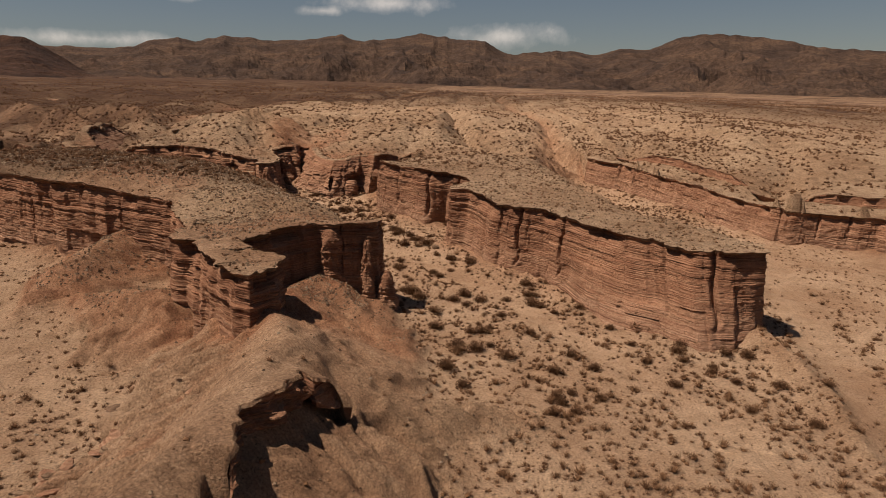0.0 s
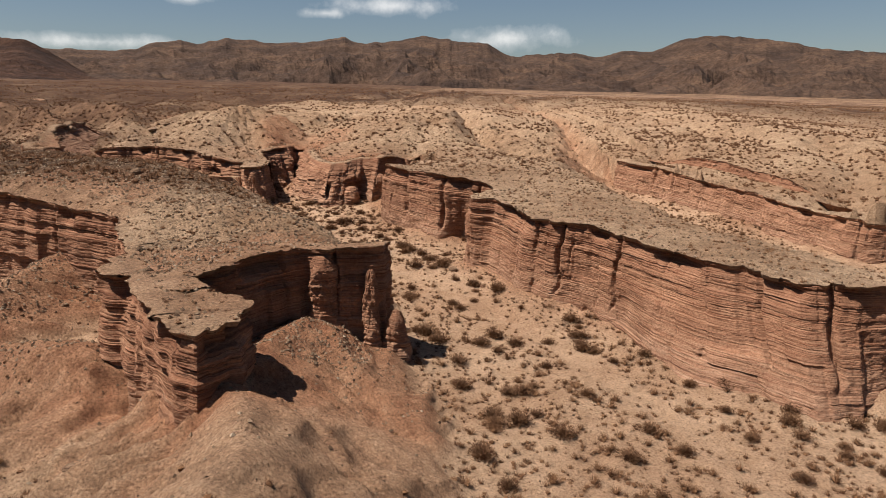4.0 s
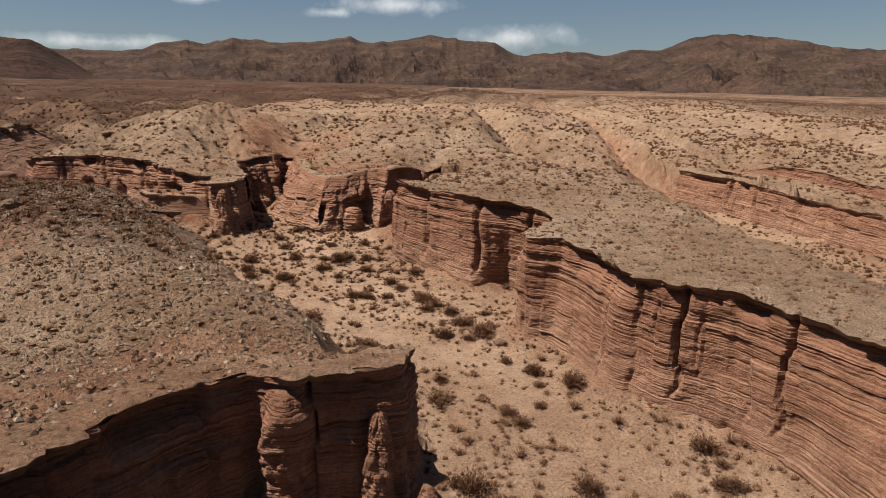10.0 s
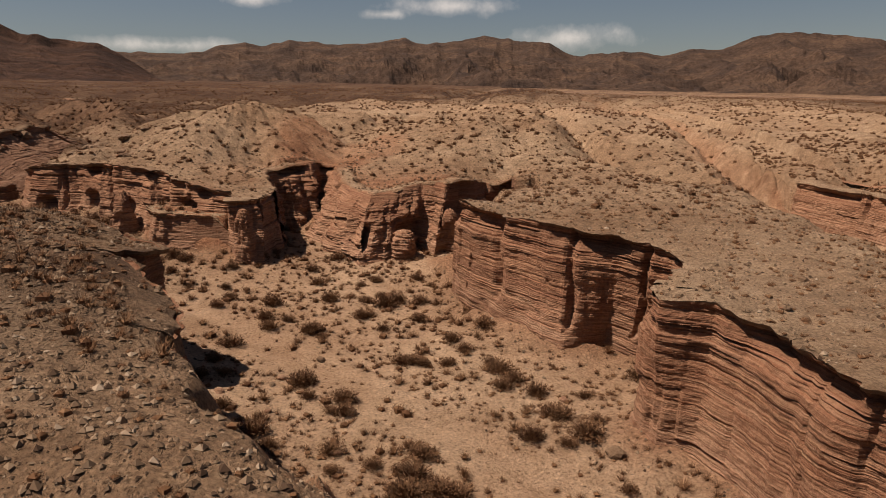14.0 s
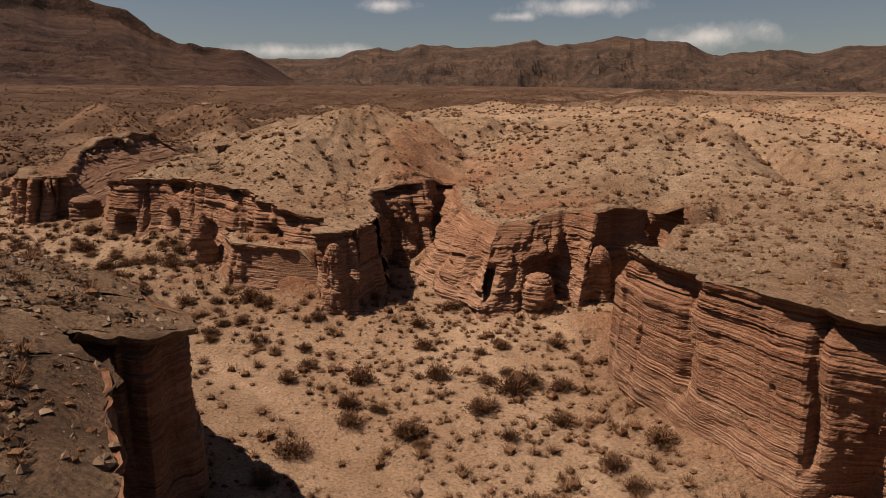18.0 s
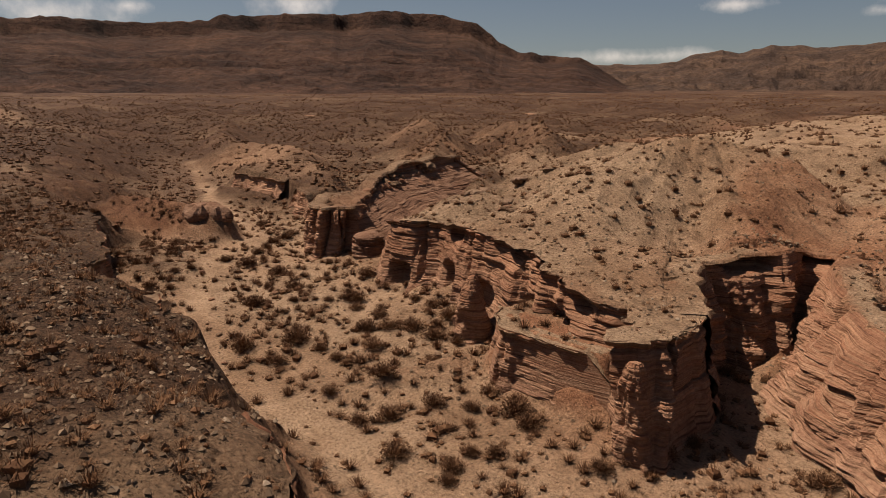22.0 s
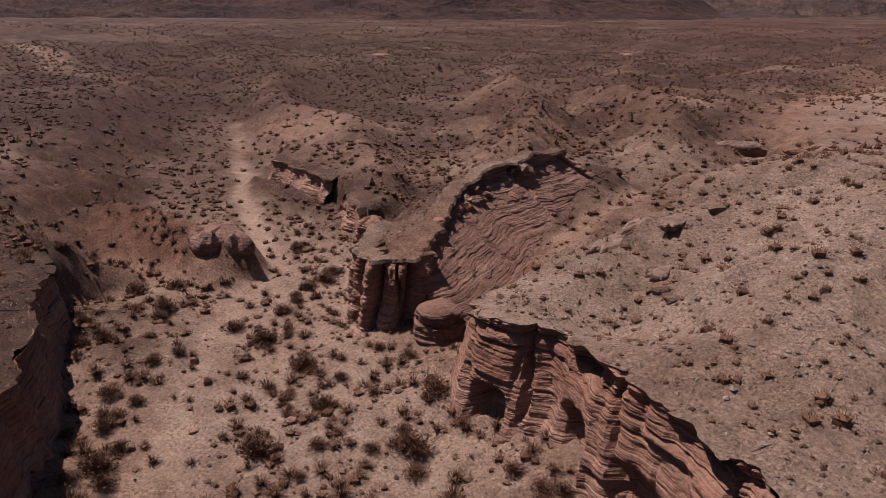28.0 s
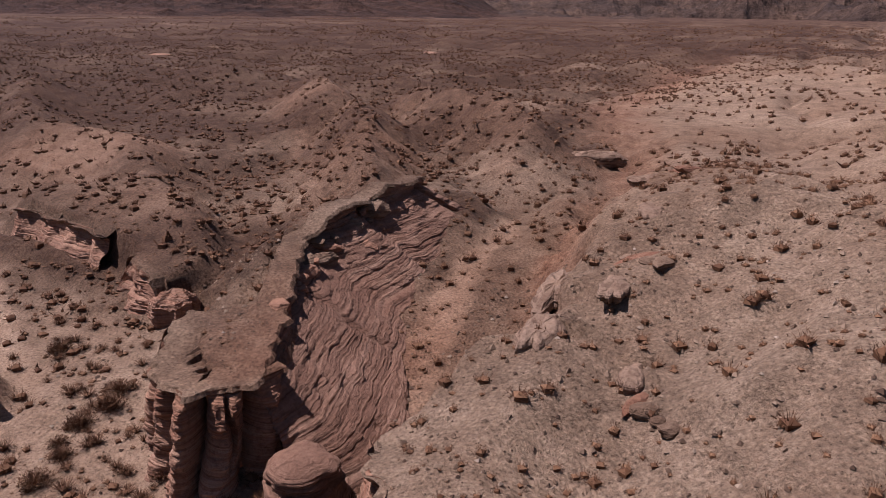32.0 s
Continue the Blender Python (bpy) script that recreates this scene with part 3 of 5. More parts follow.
    for cx, cy, size, k in ((-34, 118, 16, 7), (0, 124, 15, 6), (-14, 130, 14, 6), (-75, 122, 11, 6), (-98, 128, 11, 6)):
        rad = np.hypot(x - cx, y - cy)
        ang = np.arctan2(y - cy, x - cx)
        ring = smooth(rad / 6) * np.exp(-(rad / size) ** 4)
        h = h - high * ring * (0.9 * np.abs(vnoise(np.cos(ang) * k / 2.2 + cx, np.sin(ang) * k / 2.2 + 0.04 * rad, 83)) + 0.35 * np.abs(vnoise(np.cos(ang) * k * 1.6, np.sin(ang) * k * 1.6 + 0.1 * rad, 84)))
    hill = smooth((h - 3.4) / 1.5) * smooth((y - 95) / 10)
    h = h - hill * 1.3 * np.clip(ridged(x / 10.0, y / 10.0, 4, 23) - 0.6, 0, 1) * 2
    bare = smooth((d2 - 4) / 9) * smooth((y - 94 + 0.1 * x) / 12) + 0.6 * smooth((d1 - 5) / 9) * smooth((-24 - x) / 10) + 0.8 * smooth((d3 - 5) / 14)
    bare = np.clip(bare, 0, 1) * plain ** 0.5 * (1 - 0.75 * smooth((np.hypot(x, y - 80) - 260) / 200))
    wx, wy = x + 3 * vnoise(x / 9.0, y / 9.0, 131), y + 3 * vnoise(x / 9.0 + 7, y / 9.0, 132)
    v1 = np.abs(vnoise(wx / 21.0 + 0.37, wy / 21.0 + 0.11, 133))
    v2 = np.abs(vnoise(wx / 9.5, wy / 9.5, 134))
    h = h - bare * (2.7 * np.clip(1 - v1 / 0.42, 0, 1) ** 1.25 + 1.0 * np.clip(1 - v2 / 0.4, 0, 1) ** 1.1 - 0.9)
    away_nw = rise * (1 - high)
    h = h - away_nw * (1.2 * np.clip(1 - v1 / 0.4, 0, 1) + 0.9 * np.clip(1 - v2 / 0.4, 0, 1) - 0.6)
    flat = np.clip(1 - (h - FLAT_LOW) / 0.9, 0, 1) * (1 - high)
    flat = flat * (0.6 + 0.4 * smooth((x + 30) / 12))
    red = np.clip(slope_zone * 0.6 + np.clip(rid - low, 0, 1) * np.where(x < -45, 0.35, 0.3 + 0.4 * smooth((y - 38) / 5)) + apron * 0.8 * (1 - 0.8 * upper), 0, 1) * (1 - 0.9 * flat * (1 - apron))
    red = np.clip(red + 0.25 * fbm(x / 7.0, y / 7.0, 3, 71) * red, 0, 1)
    red = np.clip(red - 0.25 * bell(x, y, -1, 30, 5, 8, 1.0) + west * (0.75 * rill1 - 0.1) + 0.5 * east * rill2, 0, 1)
    red = red * (1 - 0.9 * np.clip(bell(x, y, -58.5, 110, 3.2, 10, 1.3), 0, 1))
    pale = bell(x, y, -93, 119, 13, 5, 1.0)
    h = h + 0.9 * pale * layers(h * 0.8)
    flat = np.maximum(flat, 0.6 * pale)
    scrub = np.maximum(smooth((np.hypot(x + 10, y - 80) - 130) / 150), 0.75 * smooth((-72 - x) / 40))
    red = red * (1 - bell(x, y, 22.5, 42, 5, 12, 0.9))
    flat = np.maximum(flat, 0.6 * bell(x, y, 23, 42, 4, 12, 1.0) * (1 - high))
    orange = high * np.clip(bell(x, y, -15, 98, 7, 4.5, 1.2) + bell(x, y, -24, 102, 5, 5, 0.6), 0, 0.9)
    red = np.clip(red + orange + 0.5 * bell(x, y, -51.5, 109, 2.5, 7, 1.0) + 0.8 * bell(x, y, -70, 94.5, 7, 2.5, 1.0), 0, 1)
    # dark bank gravel, spread towards the wash to paint in lens vignetting
    dark = 0.95 * smooth((-11 - x - 0.25 * (y - 60)) / 6) * smooth((y - 56) / 9) * (1 - smooth((d2 + 9) / 7)) * (1 - flat) * (1 - 0.5 * red)
    dark = dark + 0.8 * smooth((-60 - x) / 25) * (1 - flat) * (1 - dark)
    dark = dark * (1 - 0.75 * np.clip((-2.0 - h) / 0.7, 0, 1) * (1 - high) * smooth((x + 70) / 14))
    dark = dark * (1 - 0.8 * pale)
    dark = dark + 0.3 * smooth((-34 - x) / 10) * smooth((y - 98) / 8) * (1 - dark) * (1 - flat)
    dark = np.clip(dark * (0.8 + 0.4 * fbm(x / 8.0, y / 8.0, 3, 19)), 0, 0.9)
    h = h + 0.9 * np.clip(red * 1.6 - 0.15, 0, 1) * (1 - flat) * layers(h + 0.1 * wob) * (np.abs(x + 20) < 60) * smooth((y - 12) / 6)
    # sandy channels that wind along the washes
    for line, half_w in CHANNELS:
        ch = np.exp(-(channel_distance(x + 0.8 * wob, y + 0.8 * wob, line) / half_w) ** 4)
        h = h - 0.12 * ch * (h < -1.5)
        flat = np.maximum(flat, (0.1 + 0.4 * smooth((x + 74) / 25) + 0.5 * smooth((x + 42) / 20)) * ch * ((h < -1.2) | (x < -125)))
        dark = dark * (1 - ch)
    return h, flat, red, scrub, dark


def axis(lo, hi, step, far_lo, far_hi, grow=1.07):
    mid = list(np.arange(lo, hi + step / 2, step))
    up, s, v = [], step, hi
    while v < far_hi:
        s *= grow
        v += s
        up.append(v)
    down, s, v = [], step, lo
    while v > far_lo:
        s *= grow
        v -= s
        down.append(v)
    return np.array(down[::-1] + mid + up)


def grid_mesh(name, xs, ys, zs, mat, smooth_shade=True):
    nx, ny = len(xs[0]), len(xs)
    co = np.stack([xs, ys, zs], -1).reshape(-1, 3)
    i = np.arange(nx * ny).reshape(ny, nx)
    quads = np.stack([i[:-1, :-1], i[:-1, 1:], i[1:, 1:], i[1:, :-1]], -1).reshape(-1, 4)
    return raw_mesh(name, co, quads, mat, smooth_shade)


def raw_mesh(name, co, faces, mat, smooth_shade=False):
    """A mesh from arrays: co (n, 3) and faces (m, 3 or 4)."""
    me = bpy.data.meshes.new(name)
    m, k = faces.shape
    me.vertices.add(len(co))
    me.vertices.foreach_set("co", np.ascontiguousarray(co, dtype=np.float32).ravel())
    me.loops.add(m * k)
    me.loops.foreach_set("vertex_index", np.ascontiguousarray(faces, dtype=np.int32).ravel())
    me.polygons.add(m)
    me.polygons.foreach_set("loop_start", np.arange(0, m * k, k, dtype=np.int32))
    me.polygons.foreach_set("use_smooth", np.full(m, smooth_shade))
    me.materials.append(mat)
    me.update(calc_edges=True)
    me.validate()
    return me


# ---- the ground, one sheet to the horizon ----
gx, gy = axis(-62, 28, 0.19, -4600, 4600, 1.05), axis(19, 118, 0.19, -700, 4700, 1.05)
GX, GY = np.meshgrid(gx, gy)
GH, G_SAND, G_RED, G_SCRUB, G_DARK = relief(GX, GY)
me = grid_mesh("ground", GX, GY, GH + bedding(GX, GY), GROUND)
zone = me.attributes.new("zone", "FLOAT_COLOR", "POINT")
zone.data.foreach_set("color", np.stack([G_SAND, G_RED, G_SCRUB, G_DARK], -1).astype(np.float32).ravel())
tagged(new("ground", me), "sandy and gravelly desert floor with washes, slopes and hills", "ground", kind="structure")


T_H, T_SAND, T_RED, T_SCRUB, T_DARK = relief(GX, GY, True)
G_SLOPE = np.hypot(np.gradient(GH, gy, axis=0), np.gradient(GH, gx, axis=1))


def on_sheet(values, x, y):
    """A value of the ground sheet between its grid points."""
    i, j = np.clip(np.searchsorted(gx, x) - 1, 0, len(gx) - 2), np.clip(np.searchsorted(gy, y) - 1, 0, len(gy) - 2)
    fx, fy = (x - gx[i]) / (gx[i + 1] - gx[i]), (y - gy[j]) / (gy[j + 1] - gy[j])
    return (values[j, i] * (1 - fx) + values[j, i + 1] * fx) * (1 - fy) + (values[j + 1, i] * (1 - fx) + values[j + 1, i + 1] * fx) * fy


def ground_z(x, y):
    x, y = np.atleast_1d(np.asarray(x, float)), np.atleast_1d(np.asarray(y, float))
    return on_sheet(GH, x, y) + bedding(x, y)


def mesa_top(x, y):
    return on_sheet(T_H, x, y) + bedding(x, y)


# ---- cliffs ----
def resample(points, step):
    p = np.array(points, float)
    s = np.concatenate([[0], np.cumsum(np.hypot(*(p[1:, :2] - p[:-1, :2]).T) + 1e-6)])
    n = max(4, int(s[-1] / step))
    u = np.linspace(0, s[-1], n)
    return u, np.stack([np.interp(u, s, p[:, k]) for k in range(p.shape[1])], -1)


def part(name, me, parent, label=""):
    ob = new(name, me)
    ob.parent = parent
    return tagged(ob, label) if label else ob


def cliff(name, stations, label, side=1, step=0.2, row=0.042, drop=0.5, flute=0.45, seed=0, cap=True, cap_out=0.26, ledge=0.8, low_h=None, rim_h=None, mesa=False, scallop=1.0, brow=0.0, inset=0.85, cut=0.12, rough=0.06, fade=0.0, caves=(), tall=None, columns=None, inner=None, power=1.4, blocky=1.0, mat=None, group="sandstone cliffs"):
    """A rock wall. Stations are (top x, top y, foot x, foot y) in order; side 1 puts the open air on the right of that way."""
    u, p = resample(stations, step)
    top, foot = p[:, :2], p[:, 2:4]
    tan = np.gradient(top, axis=0)
    k = max(1, int(0.9 / step))
    ker = np.ones(2 * k + 1) / (2 * k + 1)
    tan = np.stack([np.convolve(np.pad(tan[:, c], k, mode="edge"), ker, "valid") for c in (0, 1)], -1)
    tan /= np.linalg.norm(tan, axis=1, keepdims=True) + 1e-9
    nor = np.stack([tan[:, 1], -tan[:, 0]], -1) * side
    z_top = np.full(len(u), -99.0)
    if mesa:
        z_top = mesa_top(top[:, 0] - 0.3 * nor[:, 0], top[:, 1] - 0.3 * nor[:, 1])
    else:
        for inward in (inset - 0.1, inset):
            back = top - nor * inward
            z_top = np.maximum(z_top, ground_z(back[:, 0], back[:, 1]))
    if rim_h is not None:
        z_top = bedding(top[:, 0], top[:, 1]) + rim_h + 0.15 * vnoise(u / 2.0, u * 0, seed + 70)
    if p.shape[1] > 4:
        z_top = bedding(top[:, 0], top[:, 1]) + p[:, 4] + 0.22 * fbm(u / 1.6, u * 0, 3, seed + 70)
    kz = max(1, int(0.8 / step))
    z_top = np.convolve(np.pad(z_top, kz, mode="edge"), np.ones(2 * kz + 1) / (2 * kz + 1), "valid")
    if fade:
        ease = smooth((np.minimum(u, u[-1] - u) if fade > 0 else u) / abs(fade))
        z_top = z_top * ease + np.minimum(z_top, ground_z(top[:, 0] + 0.4 * nor[:, 0], top[:, 1] + 0.4 * nor[:, 1])) * (1 - ease)
    z_low = bedding(foot[:, 0], foot[:, 1]) + FLAT_LOW - drop
    if low_h is not None:
        z_low = bedding(foot[:, 0], foot[:, 1]) + low_h
    if p.shape[1] > 4:
        z_low = bedding(foot[:, 0], foot[:, 1]) + p[:, 5]
    if tall is not None:
        z_low = z_top - tall
    rows = max(12, int(np.max(z_top - z_low) / row))
    v = np.linspace(0, 1, rows)[:, None]
    U = np.broadcast_to(u[None, :], (rows, len(u)))
    Z = z_top[None] * (1 - v) + z_low[None] * v
    bow = v ** power if brow == 0 else np.clip((v - brow) / (1 - brow), 0, 1)
    X = top[None, :, 0] * (1 - bow) + foot[None, :, 0] * bow
    Y = top[None, :, 1] * (1 - bow) + foot[None, :, 1] * bow
    hh = Z - bedding(X, Y)
    warp = hh + 0.05 * vnoise(U / 6.0, U * 0 + seed, 3) + 0.012 * vnoise(U / 0.6, hh / 0.4, seed + 3)
    patchy = np.clip(0.85 + blocky * (0.6 * vnoise(U / 3.4, hh / 0.8, seed + 9) + 0.5 * vnoise(U / 0.7, hh / 0.2, seed + 19)), 0.05, 1.7)
    push = ledge * (0.4 * layers(warp) + 0.7 * layers(warp * 1.6 + 1.7)) * patchy * (0.4 + 0.7 * smooth((hh + 0.8) / 3))
    wig = 0.1 * vnoise(hh / 1.1, U * 0, seed + 17)
    pillar = flute * (np.abs(vnoise(U / 2.6 + wig, hh / 26.0, seed + 1)) - 0.42) + 0.35 * flute * (np.abs(vnoise(U / 0.9 + wig, hh / 9.0, seed + 2)) - 0.4)
    crack = -min(0.6 * flute, 0.34) * np.exp(-(vnoise(U / 1.5 + wig, hh / 30.0, seed + 4) / 0.07) ** 2) * smooth(0.6 + 1.2 * vnoise(U / 2, hh / 1.6, seed + 24))
    chimney = -0.5 * np.exp(-(vnoise(U / 4.6 + 0.5 * wig, hh / 60.0, seed + 14) / 0.05) ** 2) * smooth((hh + 2.4) / 1.6)
    joint = np.floor(U / 2.1 + seed * 0.37)
    block = min(0.5 * flute, 0.3) * (lattice(joint, np.floor(hh / 1.9 + 0.7 * lattice(joint, joint * 0, seed + 8)), seed + 7) - 0.5)
    push = push + block + pillar + crack + chimney + rough * fbm(U / 0.9, hh / 0.45, 4, seed + 5, 0.6)
    if columns:
        push = push + columns[1] * (np.abs(np.sin(np.pi * (U + 0.25 * vnoise(U / 2, hh / 3, seed)) / columns[0])) ** 0.6 - 0.8)
    deep = z_top[None] - Z
    push = push + layers(warp * 1.7 + 3.1) * ledge * 0.45 * np.exp(-(deep / 1.4) ** 2)
    if cap:
        hollow = np.clip(vnoise(U / 1.5, U * 0, seed + 12) - 0.02, 0, 1) * np.exp(-((deep - 0.55) / 0.42) ** 2)
        push = push - 1.1 * scallop * hollow - 0.12 * np.exp(-((deep - 0.36) / 0.16) ** 2)
    else:
        push = push * smooth(deep / (1.8 if mesa else 0.5))
    for cx, cy, ch, half_w, half_h in caves:
        at = u[np.argmin(np.hypot(top[:, 0] - cx, top[:, 1] - cy))]
        push = push - 1.8 * np.exp(-((U - at) / half_w) ** 4 - ((hh - ch) / half_h) ** 4)
    push = np.maximum(push, -0.95 if mesa else -cut)
    X, Y = X + nor[None, :, 0] * push, Y + nor[None, :, 1] * push
    root = new(name)
    root.location = (float(foot[:, 0].mean()), float(foot[:, 1].mean()), float(z_low.mean()))
    root.empty_display_size = 0.5
    tagged(root, label, "cliff", group)
    o = np.array(root.location)
    part("cliff_face", grid_mesh("cliff_face", X - o[0], Y - o[1], Z - o[2], mat or ROCK, False), root)
    if not cap:
        lx, ly, lz = [], [], []
        for a in (-1.5, -1.0, -0.5, 0.0, 0.12, -0.1):
            edge = 0.22 * fbm(u / 0.6, u * 0, 4, seed + 33)
            wx, wy = top[:, 0] + nor[:, 0] * (a + edge), top[:, 1] + nor[:, 1] * (a + edge)
            lx.append(wx), ly.append(wy), lz.append(ground_z(wx, wy) - 0.06 if a < -1.2 else z_top + (0.03 if a < 0.05 else -0.12) if a != -0.1 else z_top - 0.2)
        lip_me = grid_mesh("lip", np.array(lx) - o[0], np.array(ly) - o[1], np.array(lz) - o[2], GROUND, False)
        c_sand, c_red, c_far, c_dark = (on_sheet(a, np.array(lx), np.array(ly)) for a in (G_SAND, G_RED, G_SCRUB, G_DARK))
        cap_zone = lip_me.attributes.new("zone", "FLOAT_COLOR", "POINT")
        cap_zone.data.foreach_set("color", np.stack([0 * c_sand, c_red, c_far, c_dark], -1).astype(np.float32).ravel())
        part("lip", lip_me, root)
        return root
    face_at = push[min(rows - 1, int(0.95 / row)):min(rows, int(1.5 / row) + 2)].mean(0)
    # cap rock, broken into slabs that overhang by different amounts
    rng = np.random.RandomState(seed + 100)
    i = 0
    while i < len(u) - 2:
        j = min(len(u) - 1, i + max(3, int(rng.uniform(1.2, 4.5) / step)))
        if len(u) - 1 - j < 4:
            j = len(u) - 1
        sl = slice(i, j + 1)
        over = cap_out * rng.uniform(-0.4, 1.2)
        thick = rng.uniform(0.1, 0.24)
        lip = over + 0.12 * fbm(u[sl] / 0.8, u[sl] * 0, 3, seed + 31) + 0.85 * np.maximum(face_at[sl], -0.7)
        slab_in = inner or (2.9 if mesa else 1.6)
        bump_up = rng.uniform(0.012, 0.045)
        lx, ly, lz = [], [], []
        for a, dd in ((-slab_in, 1), (-slab_in * 0.62, 1), (-slab_in * 0.3, 1), (-0.22, 1), (0, 0.0), (-0.06, -0.5), (-0.14, -1.0), (-1.0 if mesa else -0.45, -1.05)):
            off = lip + a
            wx, wy = top[sl, 0] + nor[sl, 0] * off, top[sl, 1] + nor[sl, 1] * off
            edge = 0.05 * fbm(u[sl] / 0.5, u[sl] * 0 + a, 2, seed + 33)
            if dd == 1 and mesa:
                wz = mesa_top(wx, wy) + (-0.06 if a == -slab_in else bump_up)
            elif dd == 1:
                wz = np.clip(ground_z(wx, wy), z_top[sl] - (0.1 if a > -0.6 else 0.25 if a > -1.2 else 3.0), z_top[sl] + 0.8) + (-0.12 if a == -slab_in else 0.03)
            else:
                wz = z_top[sl] + dd * thick + edge
            lx.append(wx), ly.append(wy), lz.append(wz)
        cap_me = grid_mesh("cap_rock", np.array(lx) - o[0], np.array(ly) - o[1], np.array(lz) - o[2], CAP, False)
        cap_me.materials.append(GROUND)
        cap_me.polygons.foreach_set("material_index", np.repeat([1, 1, 1, 1, 0, 0, 0], j - i).astype(np.int32))
        c_sand, c_red, c_far, c_dark = (on_sheet(a, np.array(lx), np.array(ly)) for a in ((T_SAND, T_RED, T_SCRUB, T_DARK) if mesa else (G_SAND, G_RED, G_SCRUB, G_DARK)))
        cap_zone = cap_me.attributes.new("zone", "FLOAT_COLOR", "POINT")
        cap_zone.data.foreach_set("color", np.stack([0 * c_sand, 0.5 * c_red * mesa, c_far, c_dark], -1).astype(np.float32).ravel())
        part("cap_rock", cap_me, root, "overhanging pebbly cap rock")
        i = j
    return root


def offset_line(poly, i, j, feet):
    """Stations along an outline from its vertex i to j, with a foot for each."""
    return [(poly[k][0], poly[k][1], poly[k][0] + feet[n % len(feet)][0], poly[k][1] + feet[n % len(feet)][1]) for n, k in enumerate(range(i, j + 1))]


# the long wall with its buttresses
R_FEET = [(0.3, 0), (-0.2, -1.0), (-0.3, -2.9), (0, -4.2), (-0.2, -4.8), (-1.0, -4.0), (-1.1, -3.2), (-0.5, -0.6), (-0.2, -0.5), (-0.5, -0.7), (-0.7, -0.5), (-0.8, -0.7), (-0.7, -0.7), (-0.3, -0.5), (-0.3, -0.4), (-0.7, 0.2), (-1.1, -0.2), (-0.9, 0.8), (-0.4, 1.2), (-0.3, -1.2), (-0.2, -1.0), (-0.1, -0.5), (-0.5, 0.7), (-0.4, 0.2)]
cliff("long_cliff_wall", offset_line(RIGHT_MESA, 0, 17, R_FEET), "long banded red sandstone wall with buttresses above the sandy wash", side=-1, step=0.14, seed=1, flute=0.34, rough=0.045, ledge=0.7, mesa=True)
cliff("banded_cliff", offset_line(RIGHT_MESA, 16, 23, R_FEET[16:]), "pale and red banded sandstone cliff with a dark alcove", side=-1, step=0.14, seed=2, flute=0.34, rough=0.045, ledge=0.75, mesa=True)
cliff("alcove_cliff", offset_line(RIGHT_MESA, 26, 34, [(-0.7, -0.6), (-0.8, -1.2), (-0.5, -1.2), (-0.5, -2.4), (-0.8, -3.0), (-0.3, -2.2), (-0.2, -3.8), (-0.6, -4.2), (-1.4, -3.6)]), "weathered orange cliff with caves at the head of the wash", side=-1, seed=3, flute=1.0, cap=False, mesa=True, rough=0.16, ledge=1.3, power=0.75, fade=-2.0, caves=((-9.6, 99.6, 0.9, 1.0, 1.1), (-6.6, 102.2, 1.2, 1.0, 1.6), (-13.2, 98.2, -1.4, 0.8, 0.6), (-16.2, 96.2, -1.6, 0.7, 0.7)))
cliff("gully_cliff", offset_line(RIGHT_MESA, 33, 43, [(-0.5, -4.0), (-1.8, -3.6), (-2.8, -2.0), (-1.4, -2.8), (-0.4, -3.4), (0.3, -3.4), (1.3, -2.6), (1.7, -1.2), (1.5, -0.2), (1.2, 0), (0.9, -0.1)]), "orange ledged walls round the head of a gully", side=-1, seed=44, flute=0.8, cap=False, mesa=True, rough=0.16, ledge=1.3, power=0.75, caves=((-22.2, 106.3, 2.0, 0.8, 0.9), (-24.4, 102.2, 1.6, 1.2, 0.35), (-19.6, 100.4, 0.4, 0.6, 0.8)))
T_FEET = [(0.9, 0.2), (1.0, -2.4), (1.0, -1.2), (0.0, -1.6), (0.5, -1.6), (-0.2, -3.0), (-0.1, -2.6), (0.3, -2.6), (0.4, -2.0), (0.6, -2.4), (0.6, -2.6), (-1.2, -1.8)]
cliff("tower_cliff", offset_line(RIGHT_MESA, 43, 54, T_FEET), "red sandstone prow with ledges, flutes and a flat overhanging cap", side=-1, step=0.14, seed=5, flute=0.7, ledge=1.15, inner=2.4, mesa=True, caves=((-29.6, 93.6, -0.2, 0.9, 0.5), (-31.8, 95.0, -1.2, 0.8, 1.0), (-36.0, 96.7, -1.6, 0.9, 1.0), (-39.2, 97.7, -1.4, 0.8, 0.9), (-43.0, 97.9, -1.8, 0.7, 0.7), (-26.0, 92.0, 1.0, 0.8, 0.4)))
cliff("knob_cliff", [(-51.0, 101.5, -50.6, 101.3), (-51.3, 99.9, -50.9, 99.2), (-52.3, 98.6, -52.1, 97.7), (-53.6, 98.8, -53.7, 98.1), (-55.0, 99.6, -55.4, 99.1), (-56.2, 100.9, -56.8, 100.6), (-56.7, 102.4, -57.4, 102.3)], "rounded fluted sandstone knob at the end of a ridge", side=-1, step=0.1, seed=6, flute=0.3, rim_h=0.5, cap=False, cut=1.1, rough=0.12, columns=(1.45, 1.25), inset=1.0)
